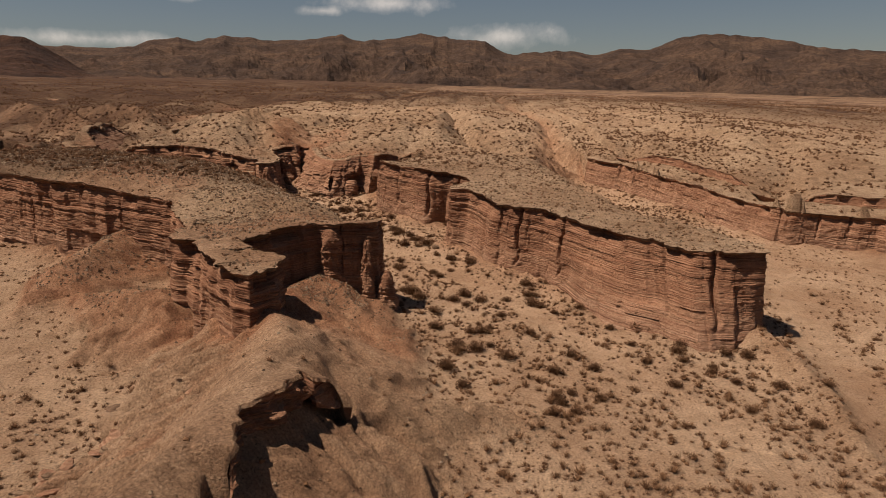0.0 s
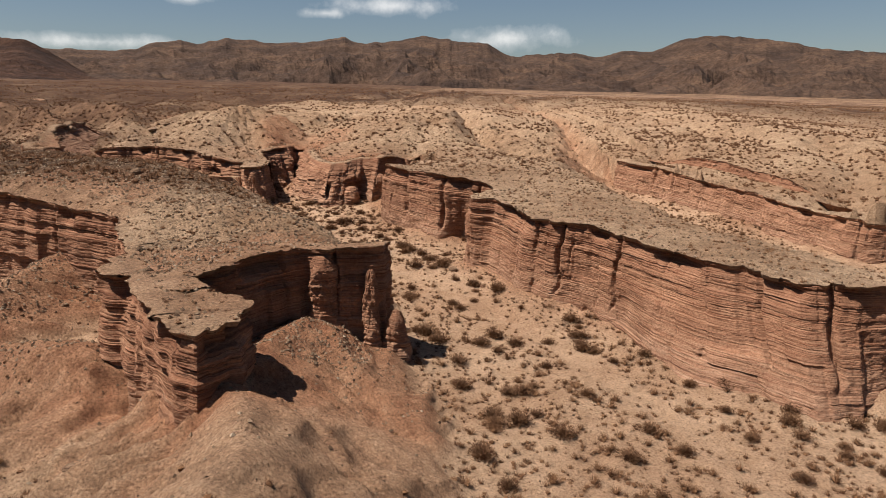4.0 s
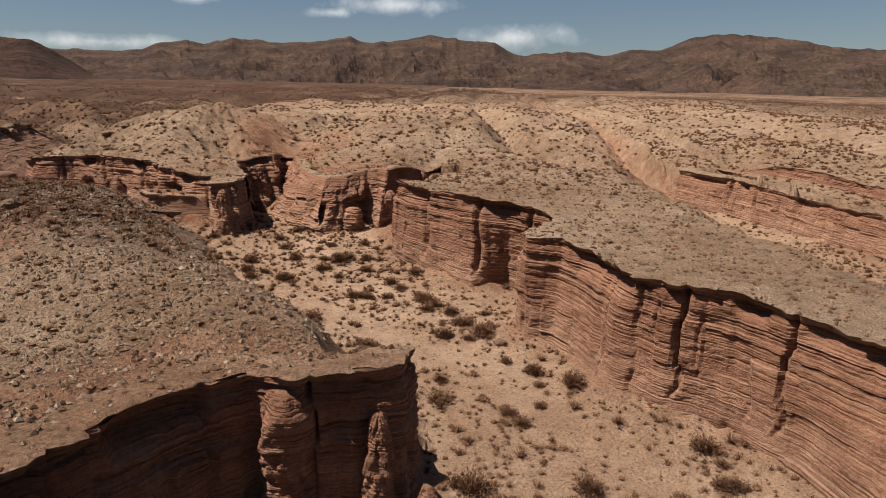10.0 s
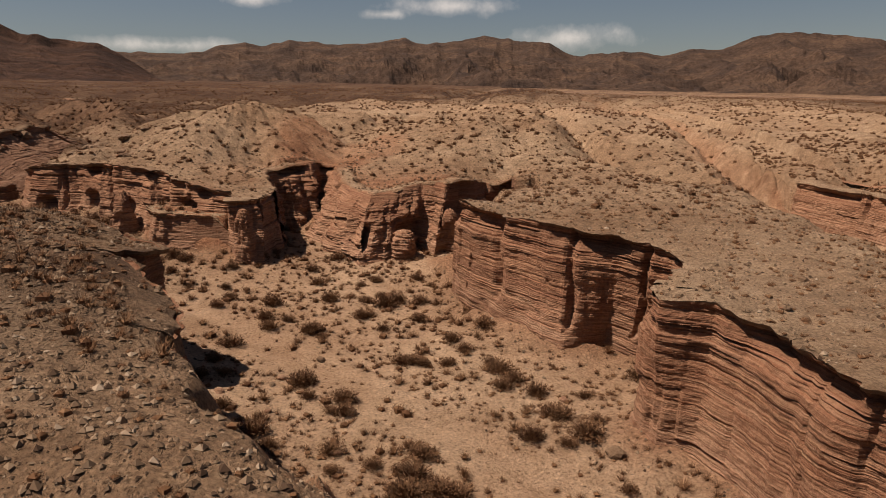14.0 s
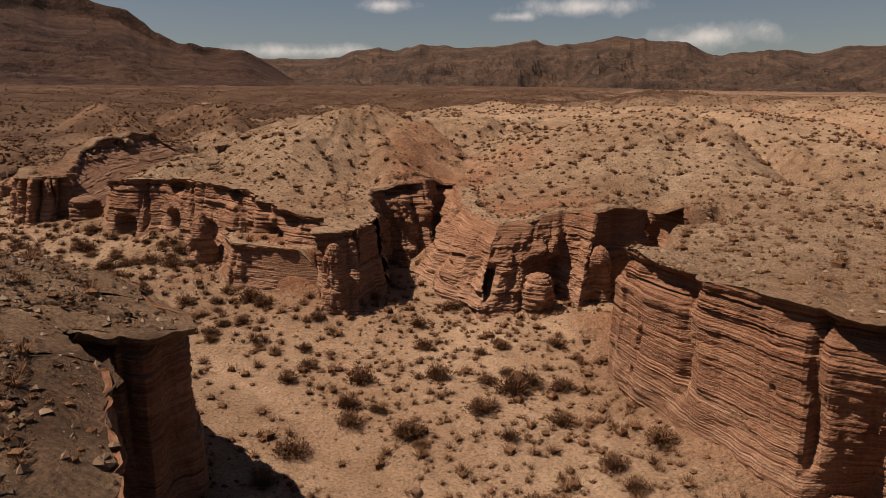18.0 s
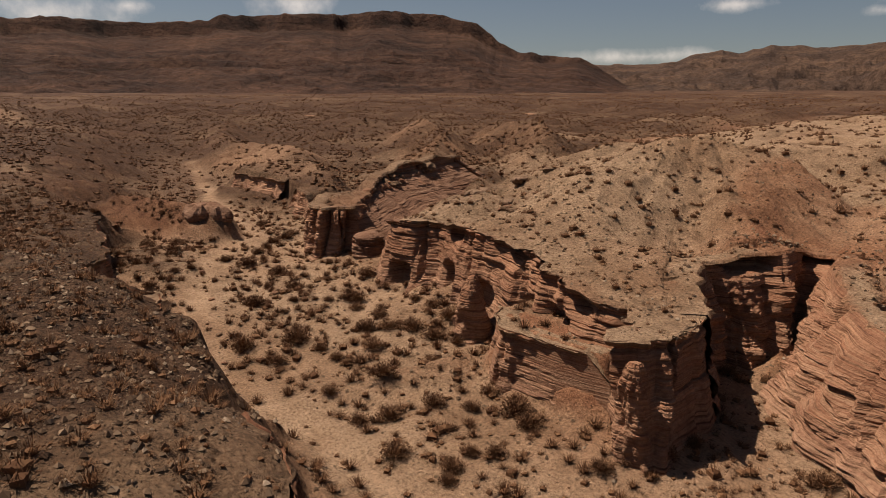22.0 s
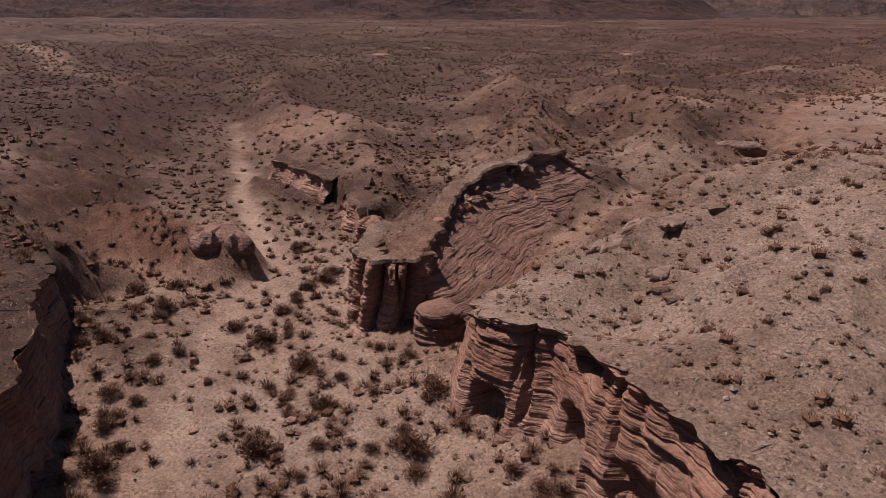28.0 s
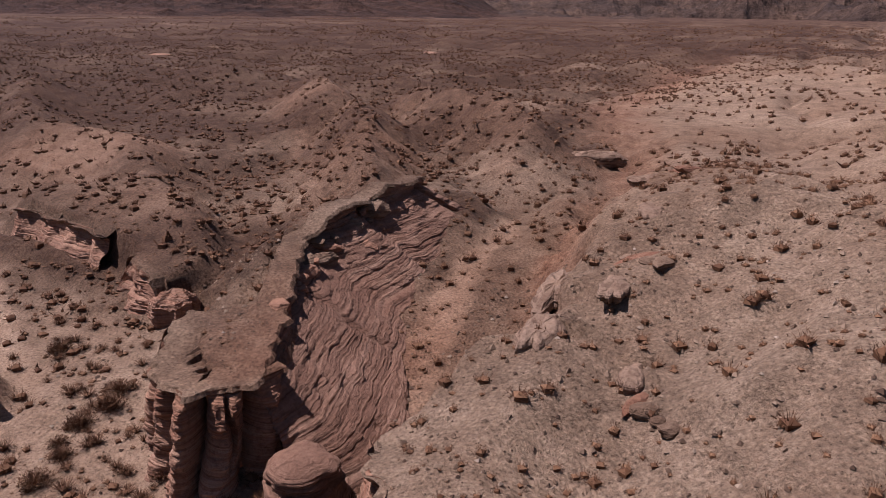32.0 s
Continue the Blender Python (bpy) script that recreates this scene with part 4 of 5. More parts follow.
RIDGE_FACE = [(-51.2, 100.4, -48.5, 100.0, 0.7, -3.0), (-51.9, 101.8, -47.9, 102.2, 0.85, -2.8), (-53.3, 104, -48.9, 105.3, 0.95, -2.7), (-55.4, 106.6, -51.2, 108.2, 1.1, -2.2), (-57.2, 109.2, -52.6, 111, 1.4, -2.2), (-57.4, 112.7, -53.3, 114, 1.7, -2.1), (-57.7, 116, -53.8, 119, 1.8, -2.0), (-57.7, 119.8, -54.4, 123.5, 1.7, -1.9)]
cliff("ridge_face", RIDGE_FACE, "red layered slope falling from a dark ledge on a ridge crest", side=1, step=0.14, mat=RUBBLE_ROCK, seed=61, row=0.03, blocky=0.35, flute=0.14, cap=False, brow=0.14, rough=0.09, ledge=1.3, cut=0.7, inset=0.4)
cliff("wash_cliff", [(-62.2, 105.4, -62.0, 104.8), (-64.5, 105.9, -64.6, 105.1), (-67.5, 107.2, -67.6, 106.5)], "bulging orange rock beside the upper wash", side=-1, seed=7, flute=0.7, rim_h=-0.85, cap=False, fade=1.2, rough=0.14)
cliff("wash_cliff", [(-69.5, 107.6, -69.5, 107.0), (-73.0, 107.8, -73.1, 107.2), (-78.5, 107.9, -78.6, 107.3)], "low dark-shadowed rock band beside the upper wash", side=-1, seed=71, flute=0.5, rim_h=-0.95, low_h=-2.6)
cliff("bench_cliff", [(-25.6, 91.2, -25.4, 90.6), (-28.0, 91.0, -27.9, 90.5), (-30.6, 91.2, -30.7, 90.6), (-32.2, 92.4, -32.5, 92.0), (-32.6, 93.6, -33.0, 93.6)], "lower ledge of layered red rock below the prow", side=-1, seed=51, flute=0.5, cap_out=0.1)
cliff("foreground_scarp", [(x, y, x + 0.15, y - 0.1, h, h - 1.25) for x, y, h in SCARP_EDGE], "crumbling overhung scarp on a red ridge", side=1, seed=53, step=0.12, flute=0.8, cap=False, inset=1.1, cut=0.6, rough=0.2, fade=1.2)
# the left mesa
cliff("shaded_cliff", offset_line(LEFT_MESA, 1, 6, [(0, -0.6)]), "dark banded sandstone cliff behind a pale hummock", side=1, seed=8, mesa=True)
cliff("promontory_cliff", offset_line(LEFT_MESA, 6, 13, [(-0.3, -0.4), (0, -0.9)]), "bulging layered sandstone promontory", side=1, seed=9, step=0.14, flute=0.6, mesa=True, inner=2.0)
cliff("amphitheatre_cliff", offset_line(LEFT_MESA, 13, 19, [(0.4, -0.1), (0.2, -0.4)]), "deeply shaded amphitheatre wall under a gravel mesa", side=1, seed=10, step=0.16, flute=0.6, mesa=True, inner=2.3)
cliff("black_cliff", offset_line(LEFT_MESA, 23, 35, [(0.4, 0.2), (0.35, 0.2), (0.3, 0.3), (0.3, 0.3), (0.25, 0.3), (0.2, 0.1), (0.2, 0.1), (0.3, -0.2), (0.3, 0), (0.2, 0.3), (0.1, 0.5), (0.0, 0.6), (0, 0.7)]), "broken black-shaded cliff edge with a square stack above the wash", side=1, seed=11, step=0.15, flute=0.5, cap_out=0.3, mesa=True, inner=1.7)
cliff("bank_cliff", offset_line(LEFT_MESA, 37, 42, [(0.3, 0.8), (0.2, 0.9)]) + [(-63.8, 87.42, -63.6, 88.2)], "shaded undercut cliff along the bank of the wash", side=1, seed=12, mesa=True)
# far side
cliff("back_cliff", offset_line(BACK_MESA, 3, 9, [(-0.8, -0.6), (-1.0, -0.6)]), "orange banded cliff across the far valley", side=1, seed=13, step=0.25, cap_out=0.1, mesa=True)

back_line = [(27.6, 121.5), (31.3, 115.6), (36.9, 104.7), (41.2, 91), (42.6, 86.8), (50.9, 84.9), (63.4, 81.4)]
cliff("back_cliff", [(x, y, x - 0.5, y - 0.4) for x, y in back_line], "upper orange rock band across the far valley", side=1, seed=14, step=0.3, low_h=1.1, flute=0.6, cap_out=0.05)
# ---- distance ----
def skyline_mesh(name, table, r0, r1, az0, az1, mat, seed, n_az=700, n_r=80, crag=0.5, flat=False):
    az = np.linspace(az0, az1, n_az)
    ta, te = np.array([a for a, e in table]), np.array([e for a, e in table])
    order = np.argsort(ta)
    el = np.interp(az, ta[order], te[order]) + 0.06 * fbm(az * 1.6, az * 0, 4, seed + 2)
    r = np.linspace(r0, r1, n_r)
    A, Rr = np.meshgrid(np.radians(az), r)
    X, Y = -np.sin(A) * Rr, np.cos(A) * Rr
    base = bedding(X, Y) - 3
    peak = 16 + np.tan(np.radians(el))[None] * r1
    fade = smooth(np.minimum(az - az0, az1 - az) / 6.0)[None]
    peak = base + (peak - base) * fade - 12 * (1 - fade)
    s = (Rr - r0) / (r1 - r0)
    arc = A * 3000
    if flat:
        rim = 0.9 + 0.03 * vnoise(arc / 90, arc * 0, seed + 8)
        shape = np.where(s < rim, 0.78 * (s / rim) ** 2.1, 0.78 + 0.22 * smooth((s - rim) / 0.035))
        shape = shape + 0.05 * smooth((s - 0.55) / 0.02) - 0.05 * s / 0.9 * (s > 0.55)
    else:
        shape = s ** 1.7
    spur = ridged(arc / 190.0 + 0.8 * s + 0.25 * fbm(X / 300.0, Y / 300.0, 2, seed + 4), s * 2.4, 5, seed) - 0.6
    n = 0.8 * (ridged(X / 380.0, Y / 380.0, 6, seed) - 0.62) + 0.25 * spur
    swell = np.sin(np.pi * np.clip(s, 0, 1)) ** 0.7
    Z = base + (peak - base) * np.clip(shape, 0, 1.02) + n * crag * (peak - base) * swell
    Z += 5 * fbm(X / 60.0, Y / 60.0, 4, seed + 5) * swell
    return grid_mesh(name, X, Y, Z, mat, False)


def far_material(name, stops, ledges):
    m, n, l, b = material(name, 1.0)
    geo = n.new("ShaderNodeNewGeometry")
    a = noise_node(n, l, geo.outputs["Position"], 0.006, 8, 0.62)
    r = ramp(n, stops)
    l.new(a.outputs["Fac"], r.inputs["Fac"])
    f = noise_node(n, l, geo.outputs["Position"], 0.06, 5, 0.7)
    fr = ramp(n, [(0.35, (0.45, 0.42, 0.4)), (0.62, (1.2, 1.2, 1.2))])
    l.new(f.outputs["Fac"], fr.inputs["Fac"])
    flat = n.new("ShaderNodeVectorMath")
    flat.operation = "MULTIPLY"
    flat.inputs[1].default_value = (0.0022, 0.0022, 0.055)
    l.new(geo.outputs["Position"], flat.inputs[0])
    bands = noise_node(n, l, flat.outputs[0], 1.0, 5, 0.65)
    bd = ramp(n, [(0.36, (0.45, 0.4, 0.38)), (0.48, (1, 1, 1)), (0.66, (1.25, 1.2, 1.15))])
    l.new(bands.outputs["Fac"], bd.inputs["Fac"])
    c = mix(n, l, "MULTIPLY", ledges, mix(n, l, "MULTIPLY", 0.8, r.outputs["Color"], fr.outputs["Color"]), bd.outputs["Color"])
    dots = n.new("ShaderNodeTexVoronoi")
    dots.inputs["Scale"].default_value = 0.16
    l.new(geo.outputs["Position"], dots.inputs["Vector"])
    dr = ramp(n, [(0.16, (0.3, 0.28, 0.26)), (0.34, (1.08, 1.08, 1.08))])
    l.new(dots.outputs["Distance"], dr.inputs["Fac"])
    l.new(mix(n, l, "MULTIPLY", 0.75, c, dr.outputs["Color"]), b.inputs["Base Color"])
    bump = n.new("ShaderNodeBump")
    bump.inputs["Strength"].default_value, bump.inputs["Distance"].default_value = 1.0, 16.0
    l.new(f.outputs["Fac"], bump.inputs["Height"])
    l.new(bump.outputs["Normal"], b.inputs["Normal"])
    return m


MOUNTAIN = far_material("mountain_rock", [(0.35, (0.04579, 0.02938, 0.02275)), (0.5, (0.07277, 0.04512, 0.03206)), (0.65, (0.1075, 0.06547, 0.04397))], 0.25)
MESA_ROCK = far_material("mesa_rock", [(0.35, (0.03086, 0.01609, 0.01113)), (0.5, (0.05139, 0.02603, 0.01706)), (0.65, (0.07876, 0.04158, 0.02642))], 0.7)
RANGE = [(70, 3.2), (32.1, 3.6), (28.8, 3.6), (25.2, 3.56), (23.9, 3.72), (22.9, 4.14), (20.8, 4.49), (19.6, 4.12), (17.8, 4.61), (15.7, 4.58), (14.5, 4.32), (11.3, 4.5), (8.7, 4.88), (7.6, 4.38), (4.5, 4.67), (2.5, 5.02), (0.1, 4.68), (-2.6, 4.38), (-4.4, 3.44), (-6.6, 3.6), (-8.8, 3.71), (-10.9, 3.35), (-13, 3.74), (-15.1, 3.71), (-17.1, 4.49), (-19.1, 4.76), (-21, 4.62), (-24.8, 4.12), (-26.6, 3.56), (-30.6, 3.25), (-60, 3.0)]
TABLELAND = [(130, 5.0), (75.9, 5.89), (67.1, 6.28), (58.7, 6.42), (57.9, 6.81), (45.7, 7.33), (40.9, 7.15), (38.6, 6.67), (36.9, 5.3), (35.5, 4.53), (32.5, 4.15), (28.7, 3.6), (25, 2.6)]
tagged(new("mountain_range", skyline_mesh("mountain_range", RANGE, 1900, 4300, -60, 70, MOUNTAIN, 3)), "brown bare desert mountain range on the horizon", "mountain", kind="structure")
tagged(new("tableland", skyline_mesh("tableland", TABLELAND, 900, 2700, 25, 130, MESA_ROCK, 9, n_az=600, n_r=90, crag=0.2, flat=True)), "dark flat-topped tableland with a rocky rim", "mountain", kind="structure")


# ---- free-standing rock: spires, buttresses, boulders ----
def spire(name, x, y, h_top, r_top, r_foot, label, seed, lean=(0, 0), squash=1.0, cat="rock spire", sink=0.6, mat=None):
    z1 = float(bedding(np.array([x]), np.array([y]))[0] + h_top)
    z0 = float(min(ground_z(x, y)[0], z1 - 0.5)) - sink
    rows, cols = max(10, int((z1 - z0) / 0.045)), 56
    v = np.linspace(0, 1, rows)[:, None]
    a = np.linspace(0, 2 * np.pi, cols + 1)[None]
    Z = z0 + (z1 - z0) * v
    rad = r_foot + (r_top - r_foot) * v ** 0.8
    rad = rad * np.where(v > 0.75, np.sqrt(np.clip(1 - ((v - 0.75) / 0.25) ** 2, 0, 1)) * 0.85 + 0.15, 1)
    hh = Z - (SX * x + SY * y) + 0 * a
    ca, sa = np.cos(a), np.sin(a)
    rad = rad * (1 + 0.3 * fbm(ca * 0.7 + seed, sa * 0.7 + hh / 1.6, 3, seed)) + (0.95 * layers(hh + 0.05 * ca) + 0.4 * layers(hh * 2.3 + 1.7)) * np.minimum(1, rad) * (0.8 + 0.5 * vnoise(ca * 1.5, sa * 1.5 + hh / 0.6, seed + 2)) + 0.05 * fbm(ca * 3 + 3, sa * 3 + hh * 3, 3, seed + 3)
    rad = np.where(v >= 1, 0.02, np.maximum(rad, 0.05))
    X, Y = rad * ca + lean[0] * v, rad * sa * squash + lean[1] * v
    ob = new(name)
    ob.empty_display_size = 0.5
    ob.location = (x, y, z0)
    cut = int(rows * 0.36)
    Z = Z - z0 + 0 * a
    part("pedestal", grid_mesh("pedestal", X[:cut + 1], Y[:cut + 1], Z[:cut + 1], mat or ROCK, False), ob)
    part("shaft", grid_mesh("shaft", X[cut:], Y[cut:], Z[cut:], mat or ROCK, False), ob)
    return tagged(ob, label, cat, "rock spires")


spire("rock_spire", -6.3, 50.9, 2.6, 0.34, 0.62, "slender layered sandstone spire beside a shaded cliff", 21)
spire("rock_spire", -5.0, 51.1, 0.3, 0.35, 0.9, "squat weathered sandstone spire beside a taller one", 22)
spire("rock_buttress", -9.0, 50.75, 3.3, 0.75, 0.8, "sunlit sandstone buttress against a shaded wall", 23, cat="buttress")
spire("hoodoo", -13.8, 94.9, -1.0, 0.85, 0.95, "rounded knobbly hoodoo at the foot of a cliff", 24, cat="hoodoo")
spire("hoodoo", -10.7, 97.6, 0.3, 0.6, 0.9, "rounded hoodoo standing before a cave", 25, cat="hoodoo")
spire("rock_spire", -34.8, 94.0, 0.6, 0.42, 1.05, "fluted red spire standing off a cliff", 26)
spire("rock_buttress", -23.8, 89.7, 0.9, 0.4, 0.7, "square-edged column at the prow of a cliff", 28, cat="buttress")
spire("squat_hoodoo", -48.9, 99.9, -0.7, 0.95, 1.15, "squat bulging layered knob at the foot of a fluted one", 29, cat="hoodoo", mat=RUBBLE_ROCK)
BOULDER_RNG = np.random.RandomState(3)


def boulder_mesh(seed, mat):
    bm = bmesh.new()
    bmesh.ops.create_icosphere(bm, subdivisions=2, radius=1.0)
    r = random.Random(seed)
    sx, sy, sz = r.uniform(0.7, 1.2), r.uniform(0.6, 1.0), r.uniform(0.45, 0.75)
    for v in bm.verts:
        d = 1 + 0.28 * noise.noise(v.co * 1.3 + Vector((seed, 0, 0))) + 0.1 * noise.noise(v.co * 3.5 + Vector((0, seed, 0)))
        v.co = Vector((v.co.x * sx, v.co.y * sy, v.co.z * sz)) * d
    me = bpy.data.meshes.new("boulder")
    bm.to_mesh(me)
    bm.free()
    me.materials.append(mat)
    return me


def outcrop(x, y, long, wide, thick, turn, seed, label, lift=0.12, mat=None):
    """A level-bedded slab that sticks out of a slope, with ledged edges."""
    rows, cols = 22, 64
    v = np.linspace(0, 1, rows)[:, None]
    a = np.linspace(0, 2 * np.pi, cols + 1)[None]
    w = np.clip(np.sin(np.pi * v), 0, 1) ** 0.35 * (0.75 + 0.25 * v)
    z0 = float(ground_z(x, y)[0]) + lift
    hh = (v - 0.7) * thick + 0 * a
    edge = 1 + 0.3 * fbm(np.cos(a) * 1.4 + seed, np.sin(a) * 1.4, 4, seed) + 0.9 * layers(hh * 1.4 + seed) / max(0.3, wide)
    X, Y = np.cos(a) * w * edge * long / 2, np.sin(a) * w * edge * wide / 2
    Z = hh + 0.12 * thick * fbm(X * 1.5, Y * 1.5, 3, seed + 2)
    c, s = math.cos(radians(turn)), math.sin(radians(turn))
    ob = new("rock_outcrop", grid_mesh("rock_outcrop", X * c - Y * s, X * s + Y * c, Z, mat or SLAB, False))
    ob.location = (x, y, z0)
    return tagged(ob, label, "rock outcrop", "rock outcrops")


PALE_SLAB = "pale layered sandstone slab jutting from a slope"
for ox, oy, long, wide, thick, turn in ((-45.7, 110.8, 4.8, 1.7, 1.1, 98), (-44.4, 106.4, 3.6, 1.5, 0.9, 102), (-43.0, 109.6, 2.4, 1.1, 0.7, 95), (-41.0, 105.3, 1.8, 1.0, 0.6, 100), (-44.2, 117.6, 2.6, 1.2, 0.7, 100), (-54.6, 138.6, 5.0, 2.2, 1.6, 20), (-46.8, 128.0, 3.4, 1.6, 0.9, 60), (-17.6, 34.4, 2.0, 1.1, 0.4, 40), (-18.6, 31.0, 2.4, 1.2, 0.4, 40), (-16.2, 37.6, 1.6, 0.9, 0.35, 40)):
    outcrop(ox, oy, long, wide, thick, turn, int(-ox * 7) % 97, PALE_SLAB, 0.0 if ox < -30 else -0.1)


outcrop(-64.8, 96.9, 5.2, 3.4, 2.2, 15, 17, "dark red layered rock rib ending beside the upper wash", -0.4, RUBBLE_ROCK)
outcrop(-62.4, 106.0, 2.6, 2.2, 2.2, 20, 23, "orange bulging rock with a shaded hollow beneath it", 0.0, ROCK)
BOULDERS = [boulder_mesh(k, CAP if k % 2 else ROCK) for k in range(6)]
for k in range(90):
    if k < 45:
        bx, by = BOULDER_RNG.uniform(-26, -12), BOULDER_RNG.uniform(60, 77)
    elif k < 65:
        bx, by = BOULDER_RNG.uniform(-4, 12), BOULDER_RNG.uniform(58, 80)
    else:
        bx, by = BOULDER_RNG.uniform(-60, -26), BOULDER_RNG.uniform(80, 96)
    size = BOULDER_RNG.uniform(0.08, 0.26) * (1.6 if k % 11 == 0 else 1)
    ob = new("boulder", BOULDERS[k % 6])
    ob.matrix_world = Matrix.LocRotScale((bx, by, ground_z(bx, by)[0] + size * 0.2), Euler((BOULDER_RNG.uniform(-.3, .3), BOULDER_RNG.uniform(-.3, .3), BOULDER_RNG.uniform(0, 6.3))), Vector((size, size, size)))
    tagged(ob, "weathered sandstone boulder half sunk in gravel" if k % 2 else "reddish sandstone boulder half sunk in gravel", "boulder", "boulders")


SLAB_RNG = np.random.RandomState(8)
LEDGE_LINE = [(-54.2, 104.6), (-55.6, 106.8), (-56.6, 109.2), (-57.1, 111.6), (-57.5, 113.8), (-58.0, 116.4)]
ledge_u, ledge_at = resample(LEDGE_LINE, 0.36)
for k, (bx, by) in enumerate(ledge_at):
    size = SLAB_RNG.uniform(0.3, 0.95)
    bx, by = bx + SLAB_RNG.normal(0, 0.22), by + SLAB_RNG.normal(0, 0.15)
    ob = new("ledge_rock", BOULDERS[SLAB_RNG.randint(6)])
    ob.matrix_world = Matrix.LocRotScale((bx, by, ground_z(bx - 0.5, by)[0] - 0.2 * size), Euler((SLAB_RNG.uniform(-.5, .5), SLAB_RNG.uniform(-.3, .5), SLAB_RNG.uniform(0, 6.3))), Vector((size * SLAB_RNG.uniform(0.8, 1.4), size * 0.7, size * SLAB_RNG.uniform(0.6, 1.1))))
    tagged(ob, "dark rubbly rock of a ledge along a ridge crest", "boulder", "boulders")
for line, big in (([(-183, 197), (-188, 203)], 2.6), ([(-203, 232), (-211, 239)], 2.8), ([(-138, 247), (-143, 254)], 2.4), ([(-218, 124), (-222, 128)], 2.4), ([(-46.8, 129.5), (-44.4, 126.6)], 0.9), ([(-43.3, 112.2), (-41.8, 111.4)], 0.7), ([(-40.6, 104.4), (-39.4, 103.6)], 0.6)):
    for bx, by in resample(line, big * 0.8)[1]:
        ob = new("ledge_rock", BOULDERS[SLAB_RNG.randint(6)])
        size = big * SLAB_RNG.uniform(0.7, 1.1)
        ob.matrix_world = Matrix.LocRotScale((bx, by, ground_z(bx, by)[0] - 0.05 * size), Euler((SLAB_RNG.uniform(-.15, .15), SLAB_RNG.uniform(-.15, .15), SLAB_RNG.uniform(0.6, 1.4))), Vector((size * SLAB_RNG.uniform(0.9, 1.6), size * 0.6, size * 0.5)))
        tagged(ob, "dark rock of a low ledge on a hillside", "boulder", "boulders")
for sx0, sy0, n_slabs in ((-17.5, 26.0, 12), (-16.0, 29.5, 8), (-19.0, 24.0, 7), (-12.6, 33.0, 5)):
    for k in range(n_slabs):
        bx, by, size = sx0 + SLAB_RNG.normal(0, 0.9), sy0 + SLAB_RNG.normal(0, 0.9), SLAB_RNG.uniform(0.25, 0.6)
        ob = new("boulder", BOULDERS[k % 6])
        ob.matrix_world = Matrix.LocRotScale((bx, by, ground_z(bx, by)[0] + 0.05), Euler((SLAB_RNG.uniform(-.3, .3), SLAB_RNG.uniform(-.5, -.1), SLAB_RNG.uniform(0, 6.3))), Vector((size, size * 0.8, size * 0.35)))
        tagged(ob, "flat broken sandstone slab lying on an eroded ridge", "boulder", "boulders")


# ---- plants ----
def leaf_material(name, stops):
    m, n, l, b = material(name, 0.85)
    geo = n.new("ShaderNodeNewGeometry")
    info = n.new("ShaderNodeObjectInfo")
    r = ramp(n, stops)
    add = n.new("ShaderNodeMath")
    add.operation = "ADD"
    half_n = n.new("ShaderNodeMath")
    half_n.operation = "MULTIPLY"
    half_n.inputs[1].default_value = 0.35
    l.new(info.outputs["Random"], half_n.inputs[0])
    two = n.new("ShaderNodeMath")
    two.operation = "MULTIPLY"
    two.inputs[1].default_value = 0.65
    l.new(geo.outputs["Random Per Island"], two.inputs[0])
    l.new(half_n.outputs[0], add.inputs[0])
    l.new(two.outputs[0], add.inputs[1])
    l.new(add.outputs[0], r.inputs["Fac"])
    l.new(r.outputs["Color"], b.inputs["Base Color"])
    return m


TWIG = leaf_material("dry_twig", [(0, (0.09734, 0.05096, 0.0287)), (0.6, (0.1799, 0.1005, 0.05741)), (1, (0.2694, 0.1706, 0.1061))])
LEAF = leaf_material("creosote_leaf", [(0, (0.06, 0.026, 0.0125)), (0.5, (0.118, 0.056, 0.027)), (1, (0.2, 0.108, 0.056))])


def tri_cloud(rng, n, radius, height, size, low=0.1, shell=0.35, wide=1.0):
    """n slim twig tips spread through a dome, each pointing up and out."""
    d = rng.normal(size=(n, 3))
    d[:, 2] = np.abs(d[:, 2]) * 0.8 + low
    d /= np.linalg.norm(d, axis=1, keepdims=True)
    lump = 1 + 0.22 * np.sin(3 * np.arctan2(d[:, 1], d[:, 0]) + rng.uniform(0, 6.3)) * (1 - d[:, 2])
    r = (rng.uniform(shell, 1.0, n) * lump)[:, None]
    c = d * r * np.array([radius, radius, height])
    up = d * 0.7 + rng.normal(size=(n, 3)) * 0.45 + np.array([0, 0, 0.35])
    up /= np.linalg.norm(up, axis=1, keepdims=True)
    side = np.cross(up, rng.normal(size=(n, 3)))
    side /= np.linalg.norm(side, axis=1, keepdims=True) + 1e-9
    ln = size * rng.uniform(1.4, 3.0, n)[:, None]
    wd = wide * size * rng.uniform(0.3, 0.6, n)[:, None]
    return np.stack([c - side * wd, c + side * wd, c + up * ln], 1)


def blade_cloud(rng, n, radius, height, width):
    """n thin stems that fan out from the root."""
    a = rng.uniform(0, 2 * np.pi, n)
    t = rng.uniform(0.1, 1.0, n) ** 0.6
    tip = np.stack([np.cos(a) * t * radius, np.sin(a) * t * radius, height * rng.uniform(0.7, 1.12, n) * np.sqrt(np.clip(1.12 - t * t, 0.1, 1))], -1)
    root = tip * np.array([0.15, 0.15, 0]) + np.array([0, 0, -0.05])
    side = np.stack([-np.sin(a), np.cos(a), 0 * a], -1) * width
    return np.stack([root - side, root + side, tip], 1)


